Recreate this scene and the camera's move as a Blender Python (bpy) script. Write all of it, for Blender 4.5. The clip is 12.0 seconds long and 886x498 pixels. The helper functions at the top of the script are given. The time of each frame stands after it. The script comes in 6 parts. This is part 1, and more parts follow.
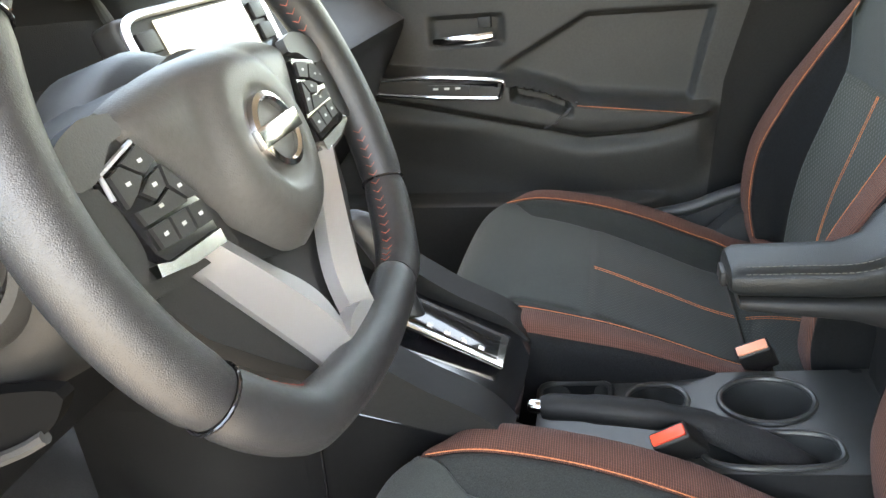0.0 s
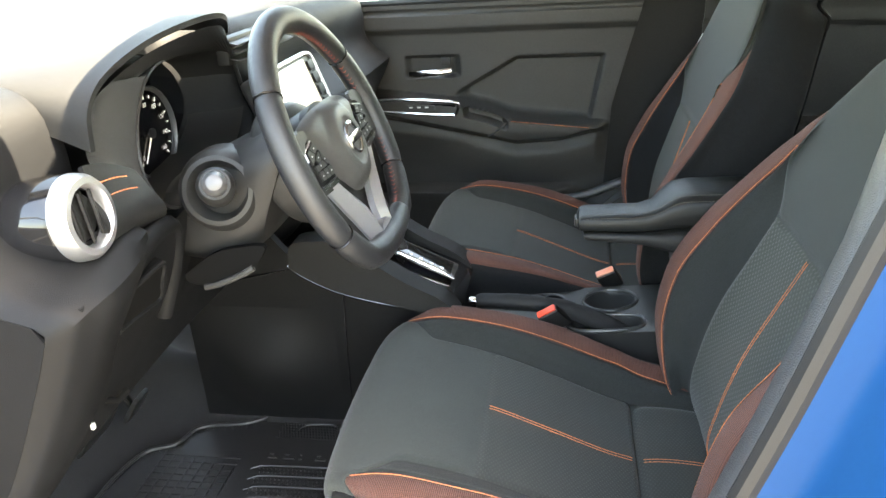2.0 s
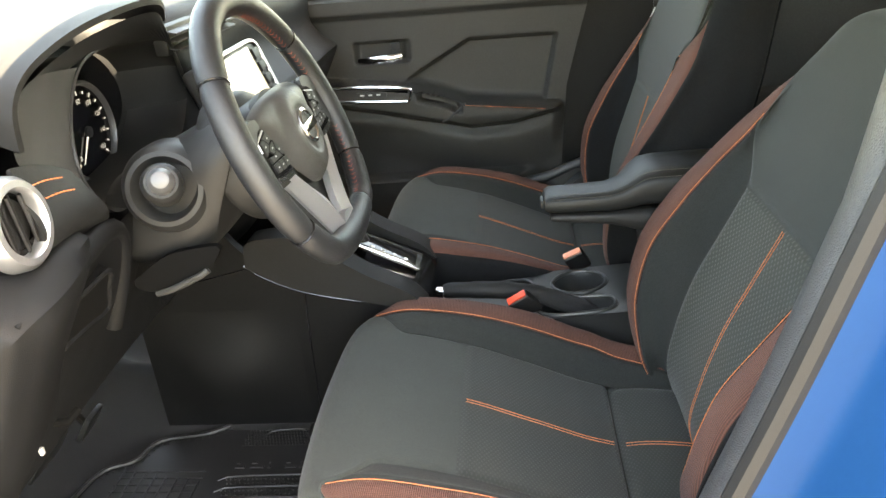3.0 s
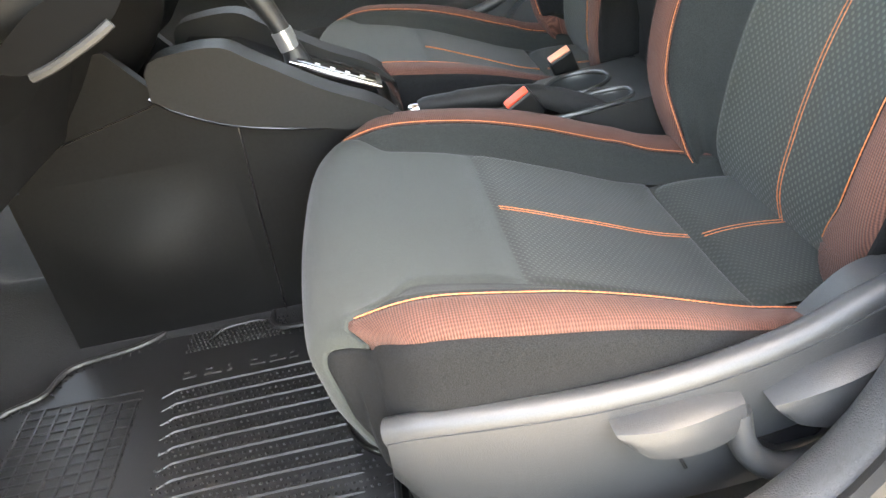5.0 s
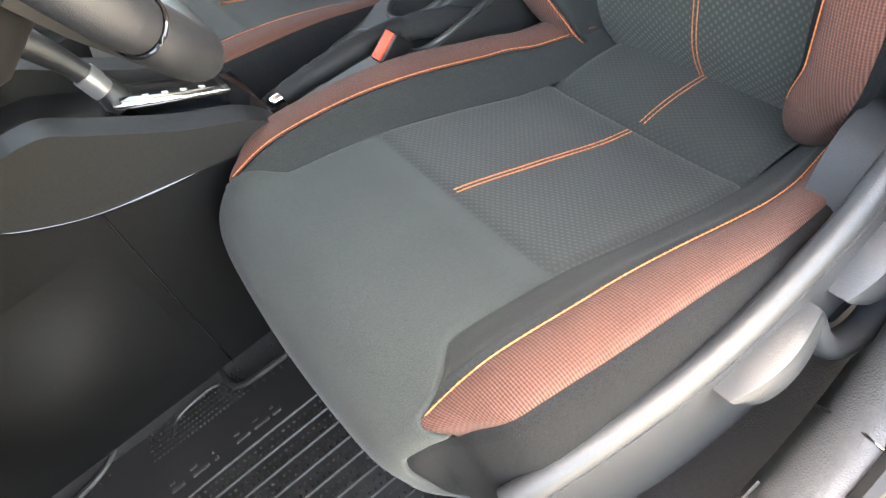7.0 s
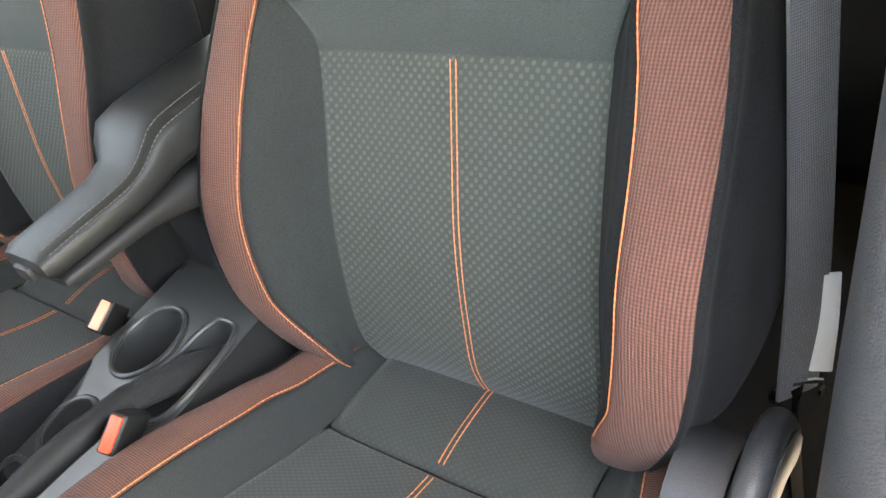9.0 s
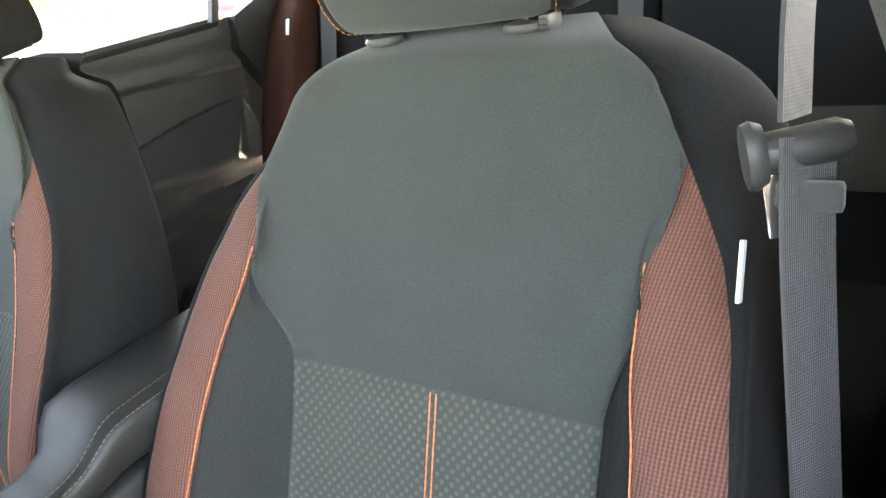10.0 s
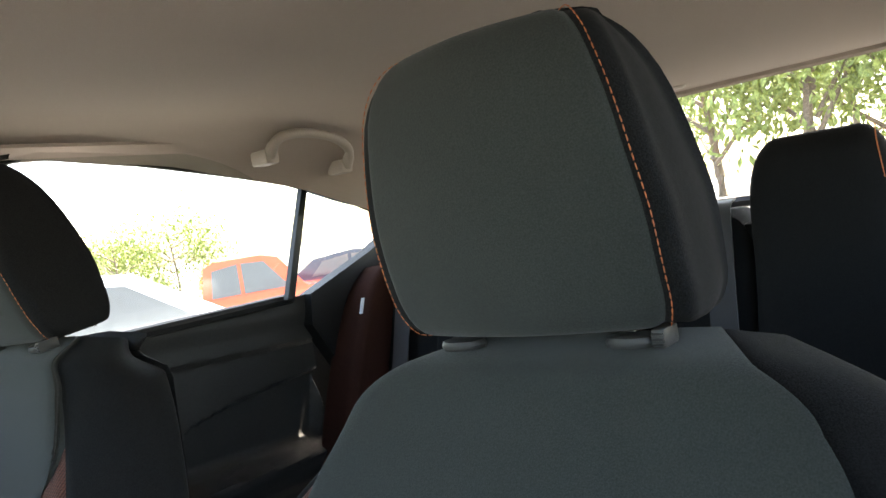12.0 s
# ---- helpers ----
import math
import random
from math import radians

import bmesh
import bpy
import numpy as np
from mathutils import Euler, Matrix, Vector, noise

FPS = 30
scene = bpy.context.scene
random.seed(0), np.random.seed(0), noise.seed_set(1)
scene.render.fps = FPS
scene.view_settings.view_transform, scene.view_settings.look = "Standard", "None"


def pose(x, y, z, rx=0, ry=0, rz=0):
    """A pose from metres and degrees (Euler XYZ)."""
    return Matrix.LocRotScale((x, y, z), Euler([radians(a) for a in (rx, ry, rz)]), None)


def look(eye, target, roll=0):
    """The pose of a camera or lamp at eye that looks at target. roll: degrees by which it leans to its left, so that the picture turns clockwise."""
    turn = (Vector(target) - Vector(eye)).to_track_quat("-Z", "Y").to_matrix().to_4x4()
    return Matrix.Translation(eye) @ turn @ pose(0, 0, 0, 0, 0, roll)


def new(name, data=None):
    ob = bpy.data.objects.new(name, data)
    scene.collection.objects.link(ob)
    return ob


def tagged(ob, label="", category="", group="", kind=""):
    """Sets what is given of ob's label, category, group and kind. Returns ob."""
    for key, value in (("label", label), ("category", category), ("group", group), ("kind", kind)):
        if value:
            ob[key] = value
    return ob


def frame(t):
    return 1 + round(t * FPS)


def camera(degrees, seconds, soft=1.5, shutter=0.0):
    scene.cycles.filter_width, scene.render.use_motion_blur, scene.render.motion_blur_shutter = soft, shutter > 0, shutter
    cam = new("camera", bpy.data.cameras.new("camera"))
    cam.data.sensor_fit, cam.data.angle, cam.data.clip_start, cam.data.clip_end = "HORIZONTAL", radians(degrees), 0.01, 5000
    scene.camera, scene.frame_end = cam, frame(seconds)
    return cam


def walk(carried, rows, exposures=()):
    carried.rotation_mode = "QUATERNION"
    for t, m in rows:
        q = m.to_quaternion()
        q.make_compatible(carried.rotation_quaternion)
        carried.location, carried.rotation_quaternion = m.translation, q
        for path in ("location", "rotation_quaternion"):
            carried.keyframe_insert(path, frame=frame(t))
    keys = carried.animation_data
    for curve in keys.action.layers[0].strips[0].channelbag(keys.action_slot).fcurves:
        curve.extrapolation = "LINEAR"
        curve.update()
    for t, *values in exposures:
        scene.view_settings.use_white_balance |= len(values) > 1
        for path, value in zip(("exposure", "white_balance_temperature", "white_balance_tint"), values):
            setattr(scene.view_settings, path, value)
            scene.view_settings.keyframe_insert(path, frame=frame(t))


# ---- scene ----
cam = camera(61.8, 12.0)
PATH = [
    (0, (0.02, -0.384, 1.036), (-0.404, 1.392, 0.22), -5.4),
    (0.5, (0.056, -0.616, 1.123), (-0.316, 1.173, 0.311), -4.9),
    (1, (0.093, -0.844, 1.171), (-0.251, 0.951, 0.359), -4.2),
    (1.5, (0.117, -0.937, 1.199), (-0.215, 0.862, 0.391), -3.8),
    (2, (0.117, -0.944, 1.195), (-0.206, 0.856, 0.384), -3.6),
    (2.5, (0.116, -0.949, 1.193), (-0.186, 0.851, 0.376), -3.7),
    (3, (0.092, -0.902, 1.174), (-0.109, 0.901, 0.331), -5.2),
    (3.5, (-0.009, -0.713, 1.074), (-0.086, 1.074, 0.178), -8.0),
    (3.7, (-0.047, -0.666, 1.018), (-0.077, 1.108, 0.095), -8.9),
    (5.3, (-0.101, -0.731, 0.879), (0.01, 0.985, -0.142), -9.7),
    (5.5, (-0.1, -0.734, 0.876), (0.035, 0.971, -0.161), -9.8),
    (6, (-0.101, -0.736, 0.876), (0.128, 0.895, -0.258), -12.2),
    (6.5, (-0.161, -0.632, 0.932), (0.13, 0.886, -0.338), -19.7),
    (6.7, (-0.175, -0.585, 0.963), (0.119, 0.872, -0.375), -23.7),
    (8.3, (-0.084, -0.397, 1.009), (0.684, 0.716, -0.464), -27.6),
    (8.5, (-0.064, -0.391, 1.01), (0.803, 0.719, -0.41), -25.2),
    (9, (-0.026, -0.374, 1.028), (1.078, 0.742, -0.211), -19.3),
    (9.5, (0.001, -0.352, 1.078), (1.288, 0.743, 0.007), -15.6),
    (10, (0.05, -0.333, 1.1), (1.501, 0.788, 0.301), -11.4),
    (10.5, (0.101, -0.302, 1.117), (1.655, 0.842, 0.589), -7.7),
    (11, (0.121, -0.27, 1.119), (1.722, 0.89, 0.818), -4.4),
    (11.5, (0.122, -0.273, 1.114), (1.736, 0.897, 0.952), -4.1),
    (12, (0.135, -0.262, 1.113), (1.685, 0.999, 1.029), -9.2),
]
walk(cam, [(t, look(eye, target, roll)) for t, eye, target, roll in PATH], [(0.0, 5.2, 9300, 10), (1.0, 5.25, 9200, 8), (1.5, 4.92, 8800, 6), (3.0, 4.8, 10200, 8), (3.7, 4.95, 11000, 8), (5.5, 5.65, 9400, 10), (6.5, 5.55, 9300, 10), (8.5, 5.77, 10600, 12), (9.5, 5.87, 10000, 12), (10.5, 5.25, 8600, 10), (11.0, 4.4, 7900, 8), (11.5, 4.1, 7700, 10), (12.0, 3.85, 7700, 10)])

# ---- world and light ----
GROUND_Z = -0.08
world = bpy.data.worlds.new("sky")
scene.world = world
world.use_nodes = True
wn = world.node_tree.nodes
sky_node = wn.new("ShaderNodeTexSky")
sky_node.sky_type = "NISHITA"
sky_node.sun_disc = False
sky_node.dust_density, sky_node.air_density = 2.5, 1.0
wn["Background"].inputs["Strength"].default_value = 0.15
world.node_tree.links.new(sky_node.outputs[0], wn["Background"].inputs["Color"])
sun_data = bpy.data.lights.new("sun", "SUN")
sun_data.energy, sun_data.angle, sun_data.color = 5.0, radians(0.6), (1.0, 0.97, 0.93)
sun = new("sun", sun_data)
SUN_FROM = Vector((0.50, -0.03, 1.0))
sun.matrix_world = look(SUN_FROM * 10, (0, 0, 0))
sky_node.sun_elevation = math.asin(SUN_FROM.normalized().z)
sky_node.sun_rotation = math.atan2(SUN_FROM.x, SUN_FROM.y)


# ---- materials ----
def material(name, color, rough=0.6, metal=0.0, grain=0.0, grain_size=0.004, vary=0.12, vary_size=0.08, bump=0.0, bump_size=0.002, spec=0.5, kind="noise", coat=0.0, sheen=0.0):
    m = bpy.data.materials.new(name)
    m.use_nodes = True
    nt = m.node_tree
    n, l = nt.nodes, nt.links
    b = n["Principled BSDF"]
    b.inputs["Roughness"].default_value = rough
    b.inputs["Metallic"].default_value = metal
    b.inputs["Specular IOR Level"].default_value = spec
    b.inputs["Coat Weight"].default_value = coat
    b.inputs["Sheen Weight"].default_value = sheen
    co = n.new("ShaderNodeTexCoord")
    big = n.new("ShaderNodeTexNoise")
    big.inputs["Scale"].default_value = 1 / vary_size
    big.inputs["Detail"].default_value = 4
    l.new(co.outputs["Object"], big.inputs["Vector"])
    fine = n.new("ShaderNodeTexNoise")
    fine.inputs["Scale"].default_value = 1 / grain_size
    fine.inputs["Detail"].default_value = 2
    l.new(co.outputs["Object"], fine.inputs["Vector"])
    mix1 = n.new("ShaderNodeMixRGB")
    mix1.inputs[1].default_value = (*[c * (1 - vary) for c in color], 1)
    mix1.inputs[2].default_value = (*[min(1, c * (1 + vary)) for c in color], 1)
    l.new(big.outputs["Fac"], mix1.inputs[0])
    mix2 = n.new("ShaderNodeMixRGB")
    mix2.blend_type = "MULTIPLY"
    mix2.inputs[0].default_value = 1.0
    ramp = n.new("ShaderNodeMapRange")
    ramp.inputs["From Min"].default_value, ramp.inputs["From Max"].default_value = 0.3, 0.7
    ramp.inputs["To Min"].default_value, ramp.inputs["To Max"].default_value = 1 - grain, 1 + grain
    l.new(fine.outputs["Fac"], ramp.inputs["Value"])
    l.new(mix1.outputs[0], mix2.inputs[1])
    l.new(ramp.outputs[0], mix2.inputs[2])
    l.new(mix2.outputs[0], b.inputs["Base Color"])
    rr = n.new("ShaderNodeMapRange")
    rr.inputs["To Min"].default_value, rr.inputs["To Max"].default_value = max(0.02, rough - 0.07), min(1, rough + 0.07)
    l.new(big.outputs["Fac"], rr.inputs["Value"])
    l.new(rr.outputs[0], b.inputs["Roughness"])
    if bump:
        if kind == "leather":
            tex = n.new("ShaderNodeTexVoronoi")
            tex.feature = "DISTANCE_TO_EDGE"
            tex.inputs["Scale"].default_value = 1 / bump_size
            out = tex.outputs["Distance"]
        else:
            tex = n.new("ShaderNodeTexNoise")
            tex.inputs["Scale"].default_value = 1 / bump_size
            tex.inputs["Detail"].default_value = 3
            out = tex.outputs["Fac"]
        l.new(co.outputs["Object"], tex.inputs["Vector"])
        bp = n.new("ShaderNodeBump")
        bp.inputs["Strength"].default_value = bump
        bp.inputs["Distance"].default_value = bump_size * 0.5
        l.new(out, bp.inputs["Height"])
        l.new(bp.outputs[0], b.inputs["Normal"])
    return m


def weave(name, color, dark, su, sv, rough=0.9, bump=0.5, sheen=0.3, shape="rib"):
    """Cloth woven along the UV map, which runs in metres: ribs, or a grid of small pits."""
    m = material(name, color, rough, grain=0.15, grain_size=0.0015, vary=0.15, vary_size=0.06, sheen=sheen, spec=0.25)
    nt = m.node_tree
    n, l = nt.nodes, nt.links
    b = n["Principled BSDF"]
    uv = n.new("ShaderNodeUVMap")
    sep = n.new("ShaderNodeSeparateXYZ")
    l.new(uv.outputs[0], sep.inputs[0])

    def wave(src, size, shift=None):
        mul = n.new("ShaderNodeMath")
        mul.operation = "MULTIPLY"
        mul.inputs[1].default_value = 2 * math.pi / size
        l.new(src, mul.inputs[0])
        s = n.new("ShaderNodeMath")
        s.operation = "SINE"
        l.new(mul.outputs[0], s.inputs[0])
        return s.outputs[0]

    a = wave(sep.outputs["X"], su)
    c = wave(sep.outputs["Y"], sv)
    both = n.new("ShaderNodeMath")
    both.operation = "MULTIPLY" if shape == "pits" else "ADD"
    if shape in ("ribs", "cords"):
        # one run of threads stands out, the other only shows through
        weak = n.new("ShaderNodeMath")
        weak.operation = "MULTIPLY"
        weak.inputs[1].default_value = 0.4
        l.new(a if shape == "ribs" else c, weak.inputs[0])
        l.new(weak.outputs[0], both.inputs[0])
        l.new(c if shape == "ribs" else a, both.inputs[1])
    else:
        l.new(a, both.inputs[0])
        l.new(c, both.inputs[1])
    rng = n.new("ShaderNodeMapRange")
    rng.inputs["From Min"].default_value = -1.0 if shape != "pits" else 0.1
    rng.inputs["From Max"].default_value = 1.0 if shape != "pits" else 0.7
    l.new(both.outputs[0], rng.inputs["Value"])
    mix = n.new("ShaderNodeMixRGB")
    mix.inputs[1].default_value = (*dark, 1)
    old = b.inputs["Base Color"].links[0].from_socket
    l.new(old, mix.inputs[2])
    l.new(rng.outputs[0], mix.inputs[0])
    l.new(mix.outputs[0], b.inputs["Base Color"])
    bp = n.new("ShaderNodeBump")
    bp.inputs["Strength"].default_value = bump
    bp.inputs["Distance"].default_value = 0.001
    l.new(rng.outputs[0], bp.inputs["Height"])
    l.new(bp.outputs[0], b.inputs["Normal"])
    return m


def glass(name, color=(0.9, 0.95, 0.93), rough=0.0):
    m = bpy.data.materials.new(name)
    m.use_nodes = True
    n, l = m.node_tree.nodes, m.node_tree.links
    n.remove(n["Principled BSDF"])
    tr = n.new("ShaderNodeBsdfTransparent")
    tr.inputs[0].default_value = (*color, 1)
    gl = n.new("ShaderNodeBsdfGlossy")
    gl.inputs["Roughness"].default_value = 0.02
    mx = n.new("ShaderNodeMixShader")
    mx.inputs[0].default_value = 0.05
    l.new(tr.outputs[0], mx.inputs[1])
    l.new(gl.outputs[0], mx.inputs[2])
    l.new(mx.outputs[0], n["Material Output"].inputs[0])
    return m


CLOTH = material("charcoal_cloth", (0.029, 0.0333, 0.0305), 0.9, grain=0.24, grain_size=0.0012, vary=0.20, vary_size=0.07, bump=0.6, bump_size=0.0012, spec=0.2, sheen=0.1)
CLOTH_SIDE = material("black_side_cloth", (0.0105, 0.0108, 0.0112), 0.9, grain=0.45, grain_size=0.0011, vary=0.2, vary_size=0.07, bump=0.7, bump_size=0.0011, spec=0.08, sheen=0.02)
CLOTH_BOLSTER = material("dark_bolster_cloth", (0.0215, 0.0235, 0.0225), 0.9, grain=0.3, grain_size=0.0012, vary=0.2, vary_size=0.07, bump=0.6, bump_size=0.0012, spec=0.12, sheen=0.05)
PERF = weave("embossed_cloth", (0.058, 0.063, 0.052), (0.034, 0.038, 0.0325), 0.0100, 0.0100, shape="pits", bump=0.5, sheen=0.1)
PERF_SEAT = weave("finely_embossed_cloth", (0.032, 0.035, 0.031), (0.024, 0.0265, 0.024), 0.0090, 0.0060, shape="pits", bump=0.35, sheen=0.1)
BROWN = weave("brown_ribbed_cloth", (0.115, 0.047, 0.034), (0.046, 0.020, 0.015), 0.0030, 0.0025, bump=0.7, sheen=0.05, shape="ribs")
BROWN_CORD = weave("brown_corded_cloth", (0.150, 0.062, 0.044), (0.060, 0.026, 0.020), 0.0030, 0.0025, bump=0.7, sheen=0.05, shape="cords")
THREAD = material("orange_thread", (0.52, 0.15, 0.05), 0.7, grain=0.2, vary=0.2, vary_size=0.01)
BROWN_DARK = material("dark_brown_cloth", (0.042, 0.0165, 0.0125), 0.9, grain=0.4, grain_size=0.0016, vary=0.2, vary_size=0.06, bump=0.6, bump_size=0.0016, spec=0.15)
THREAD_RED = material("red_thread", (0.26, 0.050, 0.026), 0.6, grain=0.2, vary=0.2, vary_size=0.01)
DIAL_MARK = material("dial_print", (0.8, 0.8, 0.78), 0.5)
DIAL_MARK.node_tree.nodes["Principled BSDF"].inputs["Emission Color"].default_value = (1, 1, 1, 1)
DIAL_MARK.node_tree.nodes["Principled BSDF"].inputs["Emission Strength"].default_value = 0.02
PALE_THREAD = material("pale_thread", (0.10, 0.095, 0.075), 0.8)
PLASTIC = material("black_plastic", (0.014, 0.014, 0.014), 0.5, spec=0.3, grain=0.15, grain_size=0.0012, bump=0.25, bump_size=0.0012)
PLASTIC_SOFT = material("soft_touch_plastic", (0.011, 0.011, 0.011), 0.55, spec=0.18, grain=0.12, bump=0.35, bump_size=0.0018, kind="leather")
# darker copy of the soft plastic: footwell shade put into the colour
LOWER_DASH_SHADED = material("shaded_lower_dash_plastic", (0.0065, 0.0067, 0.0072), 0.55, spec=0.14, grain=0.12, bump=0.35, bump_size=0.0018, kind="leather")
# black for small plain parts and for the shade painted in the pockets
VOID = material("matt_black_and_pocket_shade", (0.004, 0.004, 0.004), 0.9, spec=0.05)
# paler than the dash front: some windscreen glare is put into the colour
DASH_TOP = material("dash_skin_with_glare", (0.030, 0.030, 0.030), 0.55, grain=0.12, bump=0.5, bump_size=0.0028, kind="leather")
PLASTIC_GREY = material("grey_plastic", (0.034, 0.034, 0.0335), 0.42, spec=0.3, grain=0.1, grain_size=0.0012, bump=0.25, bump_size=0.001)
GLOSS_BLACK = material("gloss_black", (0.008, 0.008, 0.009), 0.08, spec=0.6)
CHROME = material("satin_chrome", (0.72, 0.72, 0.72), 0.16, metal=1.0, vary=0.04)
SILVER = material("silver_paint", (0.40, 0.40, 0.41), 0.32, metal=0.8, vary=0.04)
SPOKE_SILVER = material("satin_silver_paint", (0.40, 0.40, 0.405), 0.30, metal=0.7, vary=0.04)
LEATHER = material("black_leather", (0.014, 0.0145, 0.016), 0.40, grain=0.15, bump=0.55, bump_size=0.0011, kind="leather")
LEATHER_ARM = material("armrest_vinyl", (0.012, 0.013, 0.0128), 0.42, spec=0.28, bump=0.3, bump_size=0.0025, kind="leather")
SHIELD = material("seat_shield_plastic", (0.030, 0.0315, 0.0335), 0.42, spec=0.45, grain=0.15, grain_size=0.0012, bump=0.5, bump_size=0.0011)
RUBBER = material("mat_rubber", (0.012, 0.012, 0.0125), 0.42, grain=0.2, grain_size=0.003, vary=0.25, vary_size=0.05, bump=0.2, bump_size=0.002)
CARPET = material("carpet", (0.0065, 0.0065, 0.007), 0.95, grain=0.5, grain_size=0.002, bump=0.8, bump_size=0.002)
HEADLINER = material("headliner_cloth", (0.38, 0.315, 0.26), 0.9, grain=0.08, grain_size=0.0012, vary=0.05, vary_size=0.2, bump=0.3, bump_size=0.0015)
BEIGE = material("beige_plastic", (0.36, 0.31, 0.255), 0.55, vary=0.05, bump=0.2, bump_size=0.0012)
BLUE = material("blue_paint", (0.0002, 0.030, 0.098), 0.35, metal=0.0, vary=0.05, spec=0.12)
CAP_GREY = material("pale_grey_plastic", (0.06, 0.06, 0.062), 0.35, vary=0.05)
# pale colour and faint glow stand in for the reflection on the screen
SCREEN_GLARE = material("screen_reflection_glow", (0.45, 0.46, 0.44), 0.15, vary=0.05)
SCREEN_GLARE.node_tree.nodes["Principled BSDF"].inputs["Emission Color"].default_value = (0.9, 0.95, 0.85, 1)
SCREEN_GLARE.node_tree.nodes["Principled BSDF"].inputs["Emission Strength"].default_value = 0.05
CARBON = weave("carbon_grain_trim", (0.050, 0.050, 0.050), (0.020, 0.020, 0.020), 0.006, 0.006, rough=0.4, bump=0.5, sheen=0.0, shape="grid")
DOOR_SKIN = material("door_card_skin", (0.030, 0.029, 0.027), 0.5, grain=0.12, vary=0.15, vary_size=0.1, bump=0.35, bump_size=0.0018, kind="leather", spec=0.35)
SILL = material("scuff_plate_plastic", (0.045, 0.046, 0.048), 0.42, grain=0.15, bump=0.5, bump_size=0.0028, kind="leather")
PAD = material("airbag_cover_skin", (0.040, 0.039, 0.037), 0.42, grain=0.1, bump=0.35, bump_size=0.0016, kind="leather", spec=0.55)
TRAY_SKIN = material("console_tray_plastic", (0.027, 0.028, 0.0275), 0.34, spec=0.5, grain=0.1, grain_size=0.0012, bump=0.25, bump_size=0.001)
RED_BTN = material("red_button", (0.75, 0.07, 0.035), 0.35)
PALE_RED = material("faded_red_button", (0.72, 0.26, 0.16), 0.35)
WEBBING = weave("belt_webbing", (0.052, 0.051, 0.053), (0.034, 0.034, 0.035), 0.0016, 0.0022, bump=0.5, shape="grid")
# black plastic darkened further, so the footwell's shade sits in the colour
CONSOLE_SKIN_SHADED = material("shaded_console_skin", (0.006, 0.006, 0.0062), 0.5, grain=0.12, spec=0.12, vary=0.2, bump=0.3, bump_size=0.0016, kind="leather")
MARK = material("printed_mark", (0.40, 0.40, 0.39), 0.6)
WHITE_LABEL = material("white_label", (0.55, 0.55, 0.53), 0.6)
STEEL = material("black_steel", (0.02, 0.02, 0.02), 0.25, metal=0.6)
GLASS = glass("window_glass", (0.76, 0.80, 0.78))
GLASS_DIM = glass("tinted_glass", (0.60, 0.63, 0.62))
ASPHALT = material("pale_gravel_ground", (0.125, 0.122, 0.118), 0.95, grain=0.3, grain_size=0.02, vary=0.2, vary_size=1.2)
SCREEN = material("screen_glass", (0.05, 0.055, 0.06), 0.12, spec=0.6)


# ---- building helpers ----
def to_mesh(name, bm, mat, smooth=True):
    me = bpy.data.meshes.new(name)
    bmesh.ops.recalc_face_normals(bm, faces=bm.faces)
    bm.to_mesh(me)
    bm.free()
    if mat:
        me.materials.append(mat)
    if smooth:
        me.polygons.foreach_set("use_smooth", [True] * len(me.polygons))
        me.set_sharp_from_angle(angle=radians(38))
    return me


def part(name, bm, mat, parent=None, label="", smooth=True):
    ob = new(name, to_mesh(name, bm, mat, smooth))
    ob.parent = parent
    return tagged(ob, label=label)


def thing(name, label, category, group="", kind="", at=(0, 0, 0)):
    ob = new(name)
    ob.location = at
    ob.empty_display_size = 0.05
    return tagged(ob, label, category, group, kind)


def solid(name, bm, mat, label, category="", group="", kind="", smooth=True):
    return tagged(new(name, to_mesh(name, bm, mat, smooth)), label, category, group, kind)


def smooth_table(xs, ys):
    """Monotone cubic through a table."""
    xs, ys = np.array(xs, float), np.array(ys, float)
    d = np.diff(ys) / np.diff(xs)
    m = np.zeros_like(ys)
    m[0], m[-1] = d[0], d[-1]
    for i in range(1, len(xs) - 1):
        m[i] = 0 if d[i - 1] * d[i] <= 0 else 2 * d[i - 1] * d[i] / (d[i - 1] + d[i])

    def f(x):
        x = min(max(x, xs[0]), xs[-1])
        i = int(min(max(np.searchsorted(xs, x) - 1, 0), len(xs) - 2))
        h = xs[i + 1] - xs[i]
        t = (x - xs[i]) / h
        return float((1 + 2 * t) * (1 - t) ** 2 * ys[i] + t * (1 - t) ** 2 * h * m[i] + t * t * (3 - 2 * t) * ys[i + 1] + t * t * (t - 1) * h * m[i + 1])
    return f


def path3(points, n):
    """n points on a smooth curve through the given ones (Catmull-Rom, by arc length)."""
    P = [Vector(p) for p in points]
    P = [2 * P[0] - P[1]] + P + [2 * P[-1] - P[-2]]
    dense = []
    for i in range(1, len(P) - 2):
        a, b, c, d = P[i - 1:i + 3]
        for k in range(16):
            t = k / 16
            dense.append(0.5 * (2 * b + (c - a) * t + (2 * a - 5 * b + 4 * c - d) * t * t + (3 * b - a - 3 * c + d) * t ** 3))
    dense.append(P[-2])
    s = [0.0]
    for a, b in zip(dense, dense[1:]):
        s.append(s[-1] + (b - a).length)
    out, j = [], 0
    for k in range(n):
        w = s[-1] * k / (n - 1)
        while j < len(s) - 2 and s[j + 1] < w:
            j += 1
        out.append(dense[j].lerp(dense[j + 1], (w - s[j]) / max(1e-9, s[j + 1] - s[j])))
    return out


